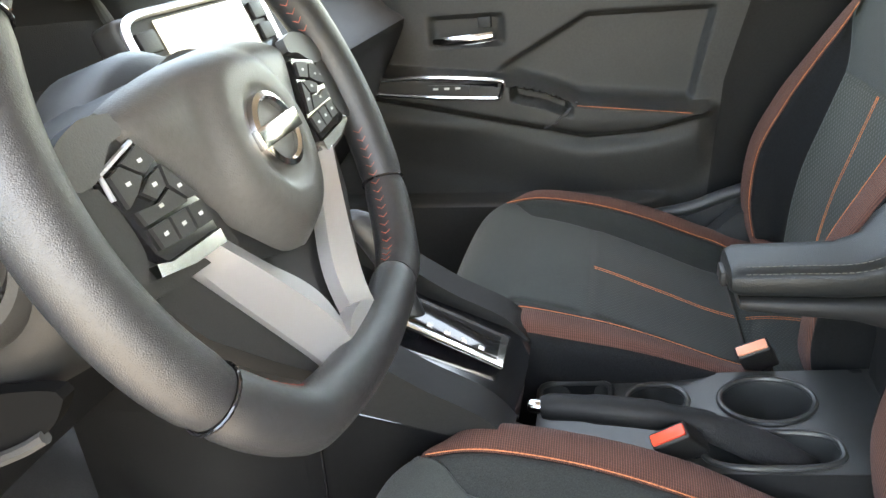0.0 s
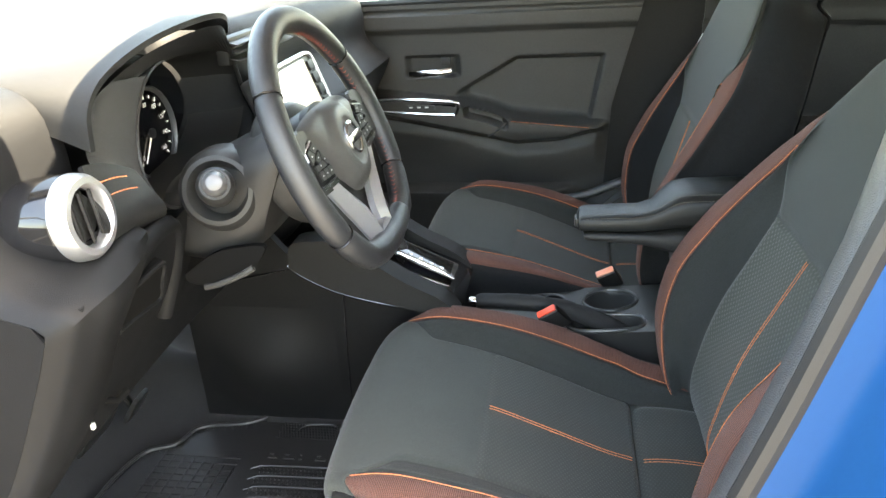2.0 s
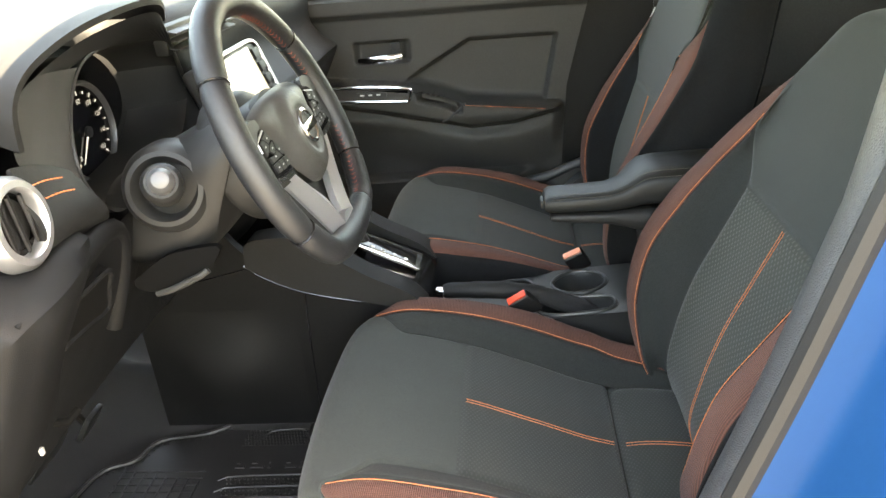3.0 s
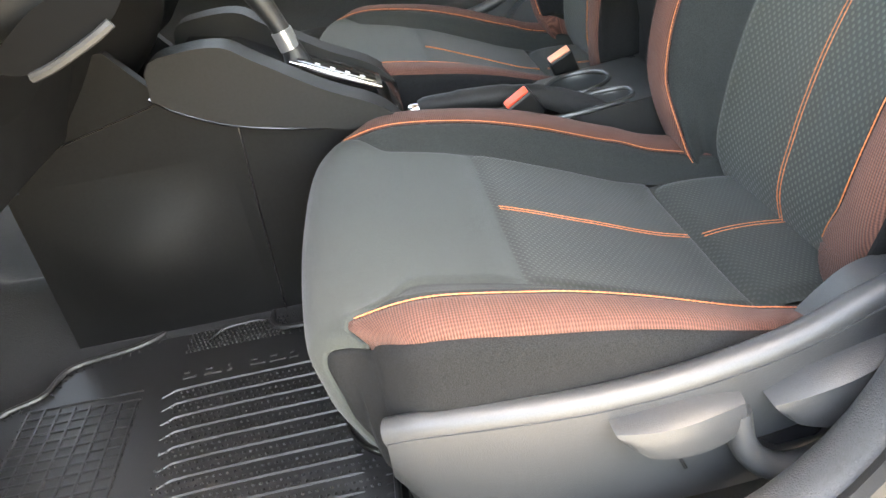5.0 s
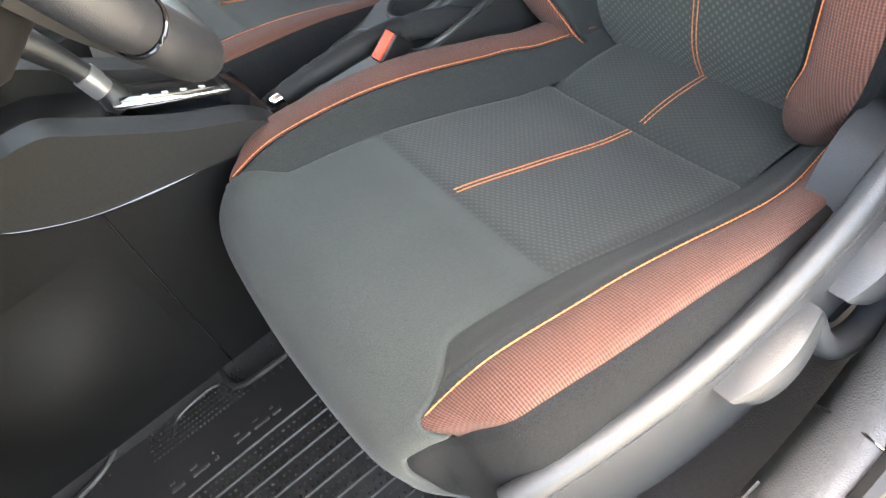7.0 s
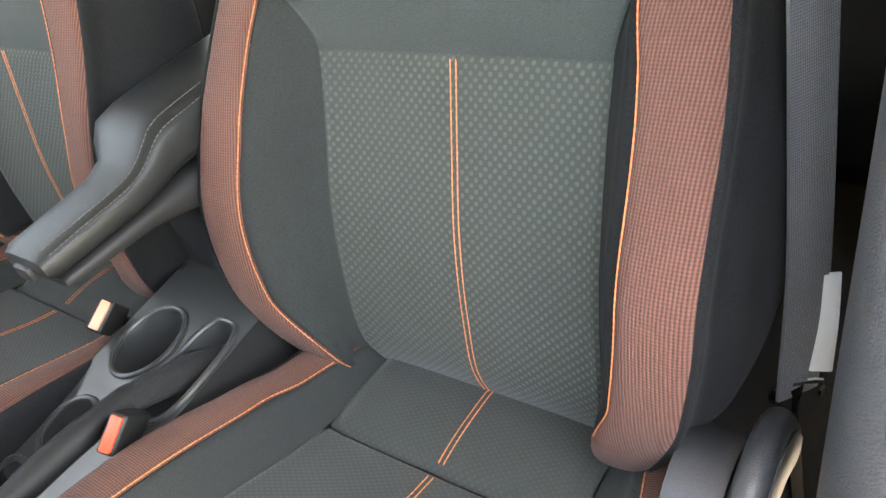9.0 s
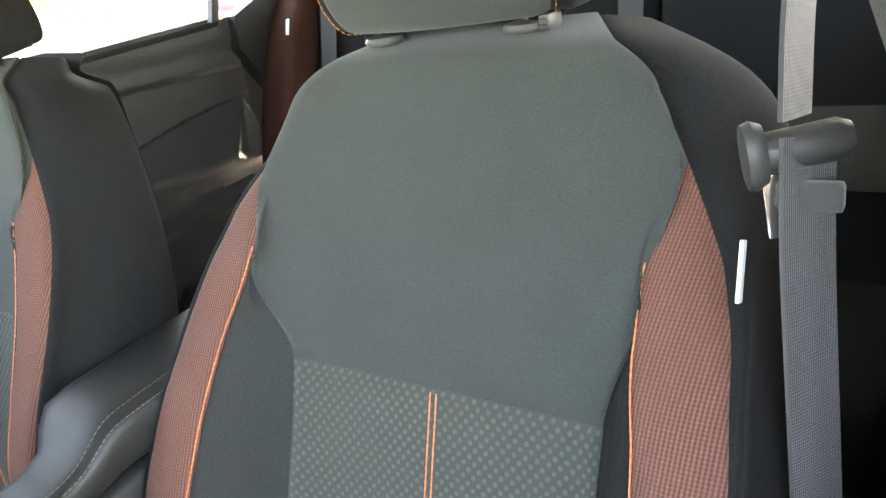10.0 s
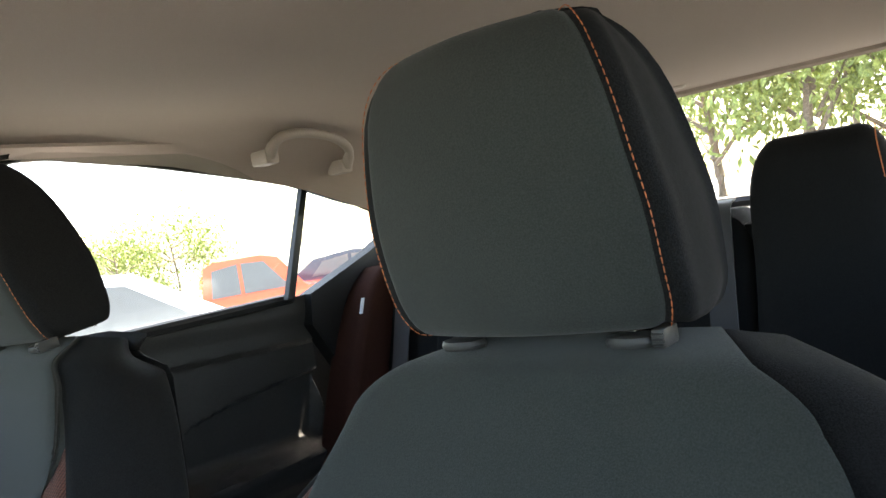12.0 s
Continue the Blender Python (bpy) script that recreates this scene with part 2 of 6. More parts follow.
def sheet(f, nu, nv, bm=None, u0=0.0, u1=1.0, v0=0.0, v1=1.0, uv=None):
    """A grid of quads over f(u, v); uv: its map in metres."""
    bm = bm or bmesh.new()
    lay = bm.loops.layers.uv.verify()
    g = [[bm.verts.new(f(u0 + (u1 - u0) * i / nu, v0 + (v1 - v0) * j / nv)) for j in range(nv + 1)] for i in range(nu + 1)]
    for i in range(nu):
        for j in range(nv):
            q = ((i, j), (i + 1, j), (i + 1, j + 1), (i, j + 1))
            try:
                fc = bm.faces.new([g[a][b] for a, b in q])
            except ValueError:
                continue
            for lp, (a, b) in zip(fc.loops, q):
                uu, vv = u0 + (u1 - u0) * a / nu, v0 + (v1 - v0) * b / nv
                lp[lay].uv = uv(uu, vv) if uv else (uu, vv)
    return bm


def thicken(bm, d):
    """Gives a sheet a back and an edge."""
    bm.normal_update()
    front = bm.faces[:]
    rim = [e for e in bm.edges if len(e.link_faces) == 1]
    twin = {v: bm.verts.new(v.co - v.normal * d) for v in bm.verts[:]}
    for f in front:
        bm.faces.new([twin[v] for v in reversed(f.verts)])
    for e in rim:
        a, b = e.verts
        bm.faces.new((a, b, twin[b], twin[a]))
    return bm


def rounded_line(pts, n):
    """A closed outline drawn smoothly through (x, z) pairs."""
    return [(p.x, p.z) for p in path3([(a, 0, b) for a, b in pts + pts[:1]], n + 1)][:-1]


def tube(points, r, n=10, bm=None, closed=False, flat=1.0, up=(0, 0, 1)):
    """A round rod along points; r: one radius, or one for each point; flat: its width against its height."""
    bm = bm or bmesh.new()
    P = [Vector(p) for p in points]
    N = len(P)
    rs = r if hasattr(r, "__len__") else [r] * N
    rings = []
    upv = Vector(up)
    for i, p in enumerate(P):
        a = P[(i - 1) % N] if closed or i else P[i]
        b = P[(i + 1) % N] if closed or i < N - 1 else P[i]
        d = (b - a).normalized()
        s = d.cross(upv)
        if s.length < 1e-4:
            s = d.cross(Vector((1, 0, 0.01)))
        s.normalize()
        t = s.cross(d)
        rings.append([bm.verts.new(p + rs[i] * (math.cos(2 * math.pi * k / n) * s * flat + math.sin(2 * math.pi * k / n) * t)) for k in range(n)])
    for i in range(N if closed else N - 1):
        A, B = rings[i], rings[(i + 1) % N]
        for k in range(n):
            bm.faces.new((A[k], A[(k + 1) % n], B[(k + 1) % n], B[k]))
    if not closed:
        bm.faces.new(rings[0])
        bm.faces.new(rings[-1])
    return bm


def loft(rings, bm=None, caps=True):
    bm = bm or bmesh.new()
    R = [[bm.verts.new(p) for p in r] for r in rings]
    n = len(R[0])
    for A, B in zip(R, R[1:]):
        for k in range(n):
            bm.faces.new((A[k], A[(k + 1) % n], B[(k + 1) % n], B[k]))
    if caps:
        bm.faces.new(R[0])
        bm.faces.new(R[-1])
    return bm


def bevelled(bm, w, seg=2, angle=30):
    if w > 0:
        ed = [e for e in bm.edges if len(e.link_faces) == 2 and e.calc_face_angle(0) > radians(angle)]
        bmesh.ops.bevel(bm, geom=ed, offset=w, segments=seg, affect="EDGES", clamp_overlap=True, profile=0.6)
    return bm


def box(x0, x1, y0, y1, z0, z1, w=0.004, seg=2):
    bm = bmesh.new()
    bmesh.ops.create_cube(bm, size=1)
    bmesh.ops.transform(bm, matrix=Matrix.Translation(((x0 + x1) / 2, (y0 + y1) / 2, (z0 + z1) / 2)) @ Matrix.Diagonal((x1 - x0, y1 - y0, z1 - z0, 1)), verts=bm.verts)
    return bevelled(bm, w, seg)


def slab(pts, a, b, axis="y", w=0.004, seg=2):
    """A plate of an outline, from a to b along an axis. pts: (x, z) for y, (x, y) for z, (y, z) for x."""
    bm = bmesh.new()

    def p3(p, t):
        return {"y": (p[0], t, p[1]), "z": (p[0], p[1], t), "x": (t, p[0], p[1])}[axis]
    A = [bm.verts.new(p3(p, a)) for p in pts]
    B = [bm.verts.new(p3(p, b)) for p in pts]
    bm.faces.new(A)
    bm.faces.new(B)
    n = len(pts)
    for k in range(n):
        bm.faces.new((A[k], A[(k + 1) % n], B[(k + 1) % n], B[k]))
    return bevelled(bm, w, seg)


def turned(prof, n=32, m=None, bm=None):
    """A body of revolution about z from (radius, height) pairs, moved by m."""
    bm = bm or bmesh.new()
    rings = []
    for r, h in prof:
        rings.append([bm.verts.new((m or Matrix()) @ Vector((r * math.cos(2 * math.pi * k / n), r * math.sin(2 * math.pi * k / n), h))) for k in range(n)])
    for A, B in zip(rings, rings[1:]):
        for k in range(n):
            bm.faces.new((A[k], A[(k + 1) % n], B[(k + 1) % n], B[k]))
    if prof[0][0] > 0:
        bm.faces.new(rings[0])
    if prof[-1][0] > 0:
        bm.faces.new(rings[-1])
    bmesh.ops.remove_doubles(bm, verts=bm.verts, dist=1e-6)
    return bm


def moved(bm, m):
    bmesh.ops.transform(bm, matrix=m, verts=bm.verts)
    return bm


def stitches(points, length=0.0055, gap=0.0009, r=0.0008, side=None, spread=0.0, lift=0.0008):
    """A row of thread stitches along points; side: across the seam, for two rows."""
    bm = bmesh.new()
    total = sum((Vector(b) - Vector(a)).length for a, b in zip(points, points[1:]))
    n = max(3, int(total / 0.0015))
    P = path3(points, n)
    step = total / (n - 1)
    per, on = max(2, round((length + gap) / step)), max(1, round(length / step))
    for i in range(0, n - on, per):
        a, b = P[i], P[min(n - 1, i + on)]
        d = (b - a)
        if d.length < 1e-6:
            continue
        mid = (a + b) / 2
        tube([a, mid + Vector((0, 0, 0)), b], [r * 0.6, r, r * 0.6], 5, bm)
    return bm


# ---- shell of the car and ground ----
def sm(a, b, x):
    t = min(1, max(0, (x - a) / (b - a)))
    return t * t * (3 - 2 * t)


def lot(x, y):
    """The height of the ground, which falls away gently round the car."""
    return GROUND_Z - .045 * min(14, max(0, math.hypot(x, y) - 3))


def lot_grid(u, v):
    r = 300 * (u ** 3)
    a = 2 * math.pi * v
    return Vector((r * math.cos(a), r * math.sin(a), lot(r * math.cos(a), r * math.sin(a))))


ground = solid("ground", sheet(lot_grid, 60, 48), ASPHALT, "pale dusty gravel lot", "ground", kind="structure")

floor_bm = sheet(lambda u, v: Vector((-1.0 + 2.6 * u, -.39 + 1.49 * v, .245 + (.16 * sm(.0, 1, (-.72 - (-1.0 + 2.6 * u)) / .28) if u < .11 else 0) + .10 * math.exp(-(((-.39 + 1.49 * v) - .355) / .09) ** 2))), 60, 60)
solid("floor", thicken(floor_bm, .01), CARPET, "black carpeted car floor", "floor", kind="structure")
# closing walls under the dash and behind the rear seat
solid("wall_front", box(-1.02, -1.0, -.40, 1.11, .24, .98, .004), PLASTIC, "black bulkhead under the dash", "wall", kind="structure")

# headliner with its rounded edges
def liner(u, v):
    s = 2 * v - 1
    front = -.315 + .115 * s * s
    x = front + (1.67 - front) * u
    half = .66 - .04 * sm(.8, 1.7, x)
    y = .355 + s * half
    top = 1.365 - .03 * sm(.05, -.20, x) - .065 * sm(.9, 1.68, x)
    edge = max(0, (abs(s) - .72) / .28)
    drop = float(np.interp(x, [.3, .7, .93, 1.23, 1.43, 1.67], [.065, .046, .073, .113, .16, .20]))
    return Vector((x, y, top - drop * edge ** 2.2))


solid("ceiling", thicken(sheet(liner, 60, 60), .008), HEADLINER, "beige cloth headliner", "ceiling", kind="structure")
roof_bm = sheet(lambda u, v: liner(u, v) + Vector((0, .11 * (2 * v - 1), .035)), 40, 40)
solid("roof", thicken(roof_bm, .003), BLUE, "blue painted roof skin", "roof", kind="structure")

# driver's door opening: outline of its edge in the plan x, z
OPEN = [(-.95, .36), (-.60, .335), (-.20, .335), (.00, .352), (.10, .385), (.17, .44), (.215, .52), (.25, .64), (.30, .80), (.345, .96), (.39, 1.11), (.42, 1.22), (.405, 1.30), (.33, 1.335), (.05, 1.35), (-.15, 1.34), (-.40, 1.26), (-.72, 1.08), (-.95, .96)]
OP = path3([(a, 0, b) for a, b in OPEN], 120)


def opening_strip(profile, i0, i1, lean=0.0):
    """A strip swept along the opening: profile of (out, y) pairs, out counted away from the hole."""
    rows = []
    idx = range(i0, i1 + 1)
    for i in idx:
        a, b = OP[max(0, i - 1)], OP[min(len(OP) - 1, i + 1)]
        d = (b - a).normalized()
        out = Vector((d.z, 0, -d.x))
        row = [OP[i] + out * o + Vector((0, yy, 0)) for o, yy in profile]
        for q, (o, yy) in zip(row, profile):
            q.y += lean * max(0, q.z - .95) * sm(-.40, -.33, yy)
        rows.append(row)
    bm = bmesh.new()
    R = [[bm.verts.new(p) for p in r] for r in rows]
    for A, B in zip(R, R[1:]):
        for k in range(len(profile) - 1):
            bm.faces.new((A[k], A[k + 1], B[k + 1], B[k]))
    return bm


I_B0 = min(range(len(OP)), key=lambda i: (OP[i] - Vector((.20, 0, .48))).length)
I_B1 = min(range(len(OP)), key=lambda i: (OP[i] - Vector((.345, 0, .96))).length)
I_R = min(range(len(OP)), key=lambda i: (OP[i] - Vector((.405, 0, 1.30))).length)
N = len(OP) - 1
frame_thing = thing("door_frame", "blue painted door opening with black weatherstrip", "door frame", kind="structure")
part("weatherstrip", tube([p + Vector((0, -.405, 0)) for p in OP], .011, 8, up=(0, 1, 0)), PLASTIC, frame_thing, "black rubber weatherstrip")
part("painted_flange", opening_strip([(.004, -.412), (.030, -.416), (.045, -.428), (.055, -.46), (.10, -.50), (.30, -.51)], 0, I_B1 + 8), BLUE, frame_thing, "glossy blue painted metal")
part("painted_flange", opening_strip([(.004, -.412), (.030, -.416), (.045, -.428), (.055, -.45), (.10, -.46)], I_B1 + 8, N), BLUE, frame_thing)
LIP = [(p.x, p.y) for p in path3([(.003, -.399, 0), (-.004, -.393, 0), (-.007, -.381, 0), (-.004, -.362, 0), (.006, -.346, 0), (.024, -.336, 0), (.05, -.330, 0)], 16)]
part("sill_trim", opening_strip(LIP + [(.07, -.322), (.09, -.31)], 0, I_B0), SILL, frame_thing, "grained dark grey scuff plate")
part("pillar_trim", opening_strip(LIP + [(.20, -.335), (.24, -.36)], I_B0, I_B1 + 4, .38), SILL, frame_thing, "dark grey lower pillar trim")
part("pillar_trim", opening_strip([(.000, -.396), (-.006, -.385), (.010, -.340), (.05, -.315), (.12, -.315), (.15, -.35)], I_B1 + 4, I_R, .38), BEIGE, frame_thing, "beige upper pillar trim")
part("sill_joint", tube([(.104, -.332, .3685), (.102, -.346, .379), (.100, -.362, .3875), (.098, -.381, .3915), (.098, -.394, .388)], .0014, 6), GLOSS_BLACK, frame_thing)
for k in range(4):
    part("sill_rib", tube(path3([(-.55, -.337 - .009 * k, .318 + .0045 * k), (-.20, -.337 - .009 * k, .315 + .0045 * k), (-.05, -.337 - .009 * k, .325 + .0045 * k), (.03 - .012 * k, -.337 - .009 * k, .341 + .0035 * k)], 20), .0016, 6), SILL, frame_thing)
part("roof_rail_trim", opening_strip([(.000, -.396), (-.006, -.385), (.010, -.34), (.03, -.30)], I_R, N), BEIGE, frame_thing)

# driver's side behind the pillar: rear door card and body wall
solid("wall_left", thicken(sheet(lambda u, v: Vector((.42 + 1.1 * u, -.35 - .02 * math.sin(math.pi * v), .25 + .74 * v)), 12, 8), .02), PLASTIC_SOFT, "black rear door card on the driver's side", "door panel", kind="structure")


lp = solid("window_3", sheet(lambda u, v: Vector((.50 + 1.0 * u, -.385 + .12 * v, .99 + .31 * v)), 2, 2), GLASS_DIM, "rear side window on the driver's side", "window", kind="structure")
lp.visible_shadow = False


# passenger side: front door card
def door_rear_edge(z):
    return float(np.interp(z, [.25, .48, .71, .96, 1.02], [.17, .225, .24, .305, .32]))


def arm_top(x):
    """The height of the armrest's upper edge along the front door."""
    return float(np.interp(x, [-.55, -.42, -.17, -.09, -.03, .18, .24], [.80, .765, .735, .715, .690, .668, .665]))


def arm_low(x):
    return float(np.interp(x, [-.55, -.42, -.25, -.09, -.02, .10, .20], [.74, .710, .675, .640, .620, .628, .655]))


def card(x, z):
    """How far the front door card stands out from its plane towards the cabin."""
    t, lo = arm_top(x), arm_low(x)
    end = sm(.235, .195, x)
    r = .016 * sm(.60, .66, z)
    r += .014 * sm(.915, .935, z) - .005 * sm(.965, .972, z) * sm(.985, .978, z)
    r += .058 * sm(t + .010, t - .008, z) * sm(lo - .018, lo + .012, z) * end
    r += .020 * sm(lo + .004, lo - .05, z) * sm(lo - .16, lo - .05, z) * end
    # sunken field above the armrest
    upper = .846 if x > -.013 else .846 - .55 * (-.013 - x)
    r -= .022 * sm(upper + .007, upper - .007, z) * sm(t - .004, t + .022, z) * sm(-.20, -.14, x) * sm(.222, .206, x + .20 * (.84 - z))
    # recess behind the pull handle
    r -= .016 * sm(-.325, -.305, x) * sm(-.165, -.185, x) * sm(.795, .808, z) * sm(.862, .850, z)
    # pull cup in the armrest
    r -= .035 * sm(-.160, -.145, x) * sm(-.035, -.055, x) * sm(t - .034, t - .022, z) * sm(t - .002, t - .010, z)
    # bottle pocket
    r += .042 * sm(.488, .470, z) * sm(.16, .08, x)
    return r


def front_card(u, v):
    z = .27 + .725 * v
    x1 = door_rear_edge(z)
    x = -.62 + (x1 + .62) * u
    return Vector((x, 1.105 - card(x, z) - .01 * sm(.8, 1, z), z))


pdoor = thing("door_1", "closed passenger door with black moulded card", "car door", kind="structure")
part("door_card", thicken(sheet(front_card, 220, 200), .004), DOOR_SKIN, pdoor, "soft black moulded door card")
part("door_shell", box(-.75, .20, 1.125, 1.16, .05, .98, .01), BLUE, pdoor)


Y_ARM = 1.105 - .016 - .058
part("trim_frame", tube([Vector((x, Y_ARM - .001 + .0 * x, z)) for x, z in [(p.x, p.z) for p in path3([(-.42, 0, .752), (-.30, 0, .752), (-.178, 0, .741), (-.170, 0, .732), (-.176, 0, .712), (-.19, 0, .708), (-.33, 0, .716), (-.43, 0, .728), (-.445, 0, .742), (-.42, 0, .752)], 70)]], .0048, 8, up=(0, 1, 0)), CHROME, pdoor, "satin chrome switch surround")
part("switch_panel", slab([(-.43, .745), (-.18, .735), (-.18, .713), (-.43, .73)], Y_ARM + .001, Y_ARM + .008, "y", .002), GLOSS_BLACK, pdoor)
sw = part("window_switch", slab([(-.315, .738), (-.235, .735), (-.235, .721), (-.315, .725)], Y_ARM - .004, Y_ARM + .002, "y", .002), PLASTIC_GREY, pdoor)
for k in range(3):
    part("switch_mark", box(-.306 + .022 * k, -.296 + .022 * k, Y_ARM - .0052, Y_ARM - .0042, .729, .733, 0), WHITE_LABEL, sw)
part("inner_handle", loft([[Vector((x, 1.078 - d + h * .45 * math.cos(a), z + h * math.sin(a))) for a in [2 * math.pi * k / 10 for k in range(10)]] for x, z, h, d in ((-.312, .812, .004, .0), (-.305, .812, .008, .006), (-.27, .813, .010, .014), (-.22, .816, .010, .014), (-.19, .819, .009, .008), (-.183, .820, .005, .0))]), CHROME, pdoor, "chrome pull handle")
part("lock_button", box(-.218, -.192, 1.072, 1.085, .834, .856, .004), PLASTIC, pdoor)
part("stitching", stitches([(x, 1.105 - card(x, arm_top(x) - .004) - .0115, arm_top(x) - .002) for x in np.linspace(-.03, .185, 20)]), THREAD, pdoor, "orange thread")
part("armrest_edge", tube([(x, 1.105 - card(x, z) - .011, z) for x, z in ((-.03, .690), (-.05, .672), (-.075, .655), (-.093, .645))], .003, 8), PLASTIC_GREY, pdoor)
part("window_seal", tube([(-.66, 1.075, 1.0), (-.2, 1.075, 1.002), (.32, 1.075, 1.003)], .010, 8), PLASTIC, pdoor, "black rubber seal")
pglass = part("window_pane", sheet(lambda u, v: Vector((-.66 + 1.02 * u, 1.095 - .12 * v, 1.0 + .31 * v)), 2, 2), GLASS, pdoor, "clear side glass")
pglass.visible_shadow = False

# passenger side pillar and rear door
solid("pillar_trim_right", slab([(.10, .25), (.17, .48), (.20, .71), (.27, .96), (.30, 1.0), (.40, 1.30), (.55, 1.30), (.48, .98), (.47, .7), (.46, .25)], 1.108, 1.13, "y", .003), PLASTIC_SOFT, "black centre pillar trim", "pillar", kind="structure")


def rear_card(u, v):
    z = .30 + .69 * v
    x = .46 + .80 * u
    ledge = float(np.interp(x, [.5, .89, 1.38], [.925, .906, .874]))
    r = .018 * sm(.60, .64, z) + .016 * sm(ledge - .010, ledge + .006, z) + .008 * sm(ledge + .03, ledge + .07, z)
    top = float(np.interp(x, [.5, .95, 1.16, 1.3], [.672, .663, .650, .645]))
    r += .060 * sm(top + .008, top - .008, z) * sm(top - .11, top - .05, z) * sm(1.32, 1.25, x)
    slope = float(np.interp(x, [.84, .88, .915, 1.02, 1.13, 1.25], [.66, .735, .774, .794, .803, .808]))
    r -= .026 * sm(slope + .007, slope - .007, z) * sm(top - .004, top + .030, z) * sm(1.262, 1.240, x - .25 * (z - .73))
    return Vector((x, 1.105 - r, z))


rdoor = thing("door_2", "closed rear passenger-side door with black card", "car door", kind="structure")
part("door_card", thicken(sheet(rear_card, 140, 120), .004), DOOR_SKIN, rdoor, "black moulded door card")
part("door_shell", box(.40, 1.66, 1.125, 1.16, .05, .98, .01), PLASTIC, rdoor)
part("window_seal", tube([(.46, 1.062, .989), (.9, 1.062, .989), (1.20, 1.062, .989)], .012, 8), PLASTIC, rdoor)
part("window_divider", slab([(1.165, .99), (1.185, .99), (1.285, 1.26), (1.268, 1.26)], 1.03, 1.045, "y", .003), PLASTIC, rdoor, "black window divider bar")
pg = part("window_pane", sheet(lambda u, v: Vector((.46 + 1.05 * u, 1.095 - .12 * v, 1.0 + .31 * v)), 2, 2), GLASS, rdoor)
pg.visible_shadow = False
# trim over the rear side windows
TOPL = path3([(.42, 1.0, 1.18), (.50, 1.003, 1.24), (.58, 1.006, 1.295), (.66, 1.01, 1.318), (.72, 1.012, 1.319), (.93, 1.010, 1.290), (1.23, 1.008, 1.234), (1.43, 1.006, 1.165), (1.52, 1.02, 1.12)], 40)
RAIL = [p.lerp(Vector((p.x, .955, min(1.325, p.z + .055))), t) for p in TOPL for t in (0, .25, .5, .75, 1)]
solid("rail_trim_right", thicken(sheet(lambda u, v: RAIL[5 * round(u * 39) + round(v * 4)], 39, 4), .006), HEADLINER, "beige side rail trim over the windows", "trim", kind="structure")
solid("rail_seal", tube(TOPL, .007, 8), PLASTIC, "black window seal", "trim", kind="structure")
solid("rear_pillar_trim", slab([(1.24, .99), (1.45, 1.06), (1.56, 1.11), (1.70, 1.2), (1.75, .9), (1.30, .80), (1.23, .92)], 1.04, 1.08, "y", .01), PLASTIC_SOFT, "black rear quarter trim", "pillar", kind="structure")
# rear shelf and window
solid("parcel_shelf", box(1.45, 2.05, -.35, 1.06, .99, 1.02, .01), CARPET, "dark parcel shelf under the rear window", "shelf", kind="structure")
solid("wall_rear", box(1.60, 1.64, -.37, 1.08, .25, .99, .004), CARPET, "dark wall behind the rear seat", "wall", kind="structure")
rw = thing("window_1", "sloping rear window", "window", kind="structure")
part("window_frame", tube([(1.68, -.22, 1.295), (1.68, .93, 1.295)], .014, 8), HEADLINER, rw)
rp = part("pane", sheet(lambda u, v: Vector((1.69 + .38 * v, -.25 + 1.21 * u, 1.30 - .27 * v)), 2, 2), GLASS, rw)
rp.visible_shadow = False
part("window_frame", tube([(2.05, -.30, 1.035), (2.05, 1.01, 1.035)], .016, 8), PLASTIC, rw)
# windscreen
ws = thing("window_2", "raked windscreen", "window", kind="structure")
wp = part("pane", sheet(lambda u, v: Vector((-1.03 + .75 * v, -.36 + 1.43 * u + (.06 * (1 - 2 * u)) * v, 1.05 + .285 * v)), 2, 2), GLASS, ws)
wp.visible_shadow = False
for y0, y1 in ((-.385, -.325), (1.095, 1.035)):
    part("pillar", tube([(-1.04, y0, 1.02), (-.60, y0 * .6 + y1 * .4, 1.18), (-.20, y1, 1.335)], .028, 10), BEIGE, ws, "beige windscreen pillar trim")
part("header", tube(path3([(-.195, -.31, 1.330), (-.30, .10, 1.335), (-.315, .355, 1.335), (-.30, .61, 1.335), (-.195, 1.02, 1.330)], 24), .02, 8), HEADLINER, ws)
hood = sheet(lambda u, v: Vector((-2.0 + .96 * u, -.45 + 1.62 * v, .82 + .20 * sm(0, 1, u) - .05 * (2 * v - 1) ** 2)), 20, 20)
solid("bonnet", thicken(hood, .01), BLUE, "blue painted bonnet beyond the windscreen", "bonnet", kind="structure")

# the open driver's door, swung forward
DH = Matrix.Translation((-.80, -.44, 0)) @ Matrix.Rotation(radians(-68), 4, "Z")
odoor = thing("door_3", "open driver's door with black moulded card", "car door", kind="structure")
part("door_shell", moved(box(0, 1.05, -.16, -.11, .10, .98, .02), DH), BLUE, odoor, "blue painted door skin")
part("door_card", moved(box(.03, 1.03, -.11, -.02, .12, .97, .03, 3), DH), PLASTIC_SOFT, odoor, "black moulded door card")
part("armrest", moved(box(.25, .95, -.03, .04, .62, .70, .02, 3), DH), PLASTIC, odoor)
part("window_frame", moved(tube([(.05, -.10, .97), (.30, -.10, 1.16), (.62, -.09, 1.30), (1.00, -.09, 1.31), (1.05, -.10, .97)], .018, 8, up=(0, 1, 0)), DH), PLASTIC, odoor)


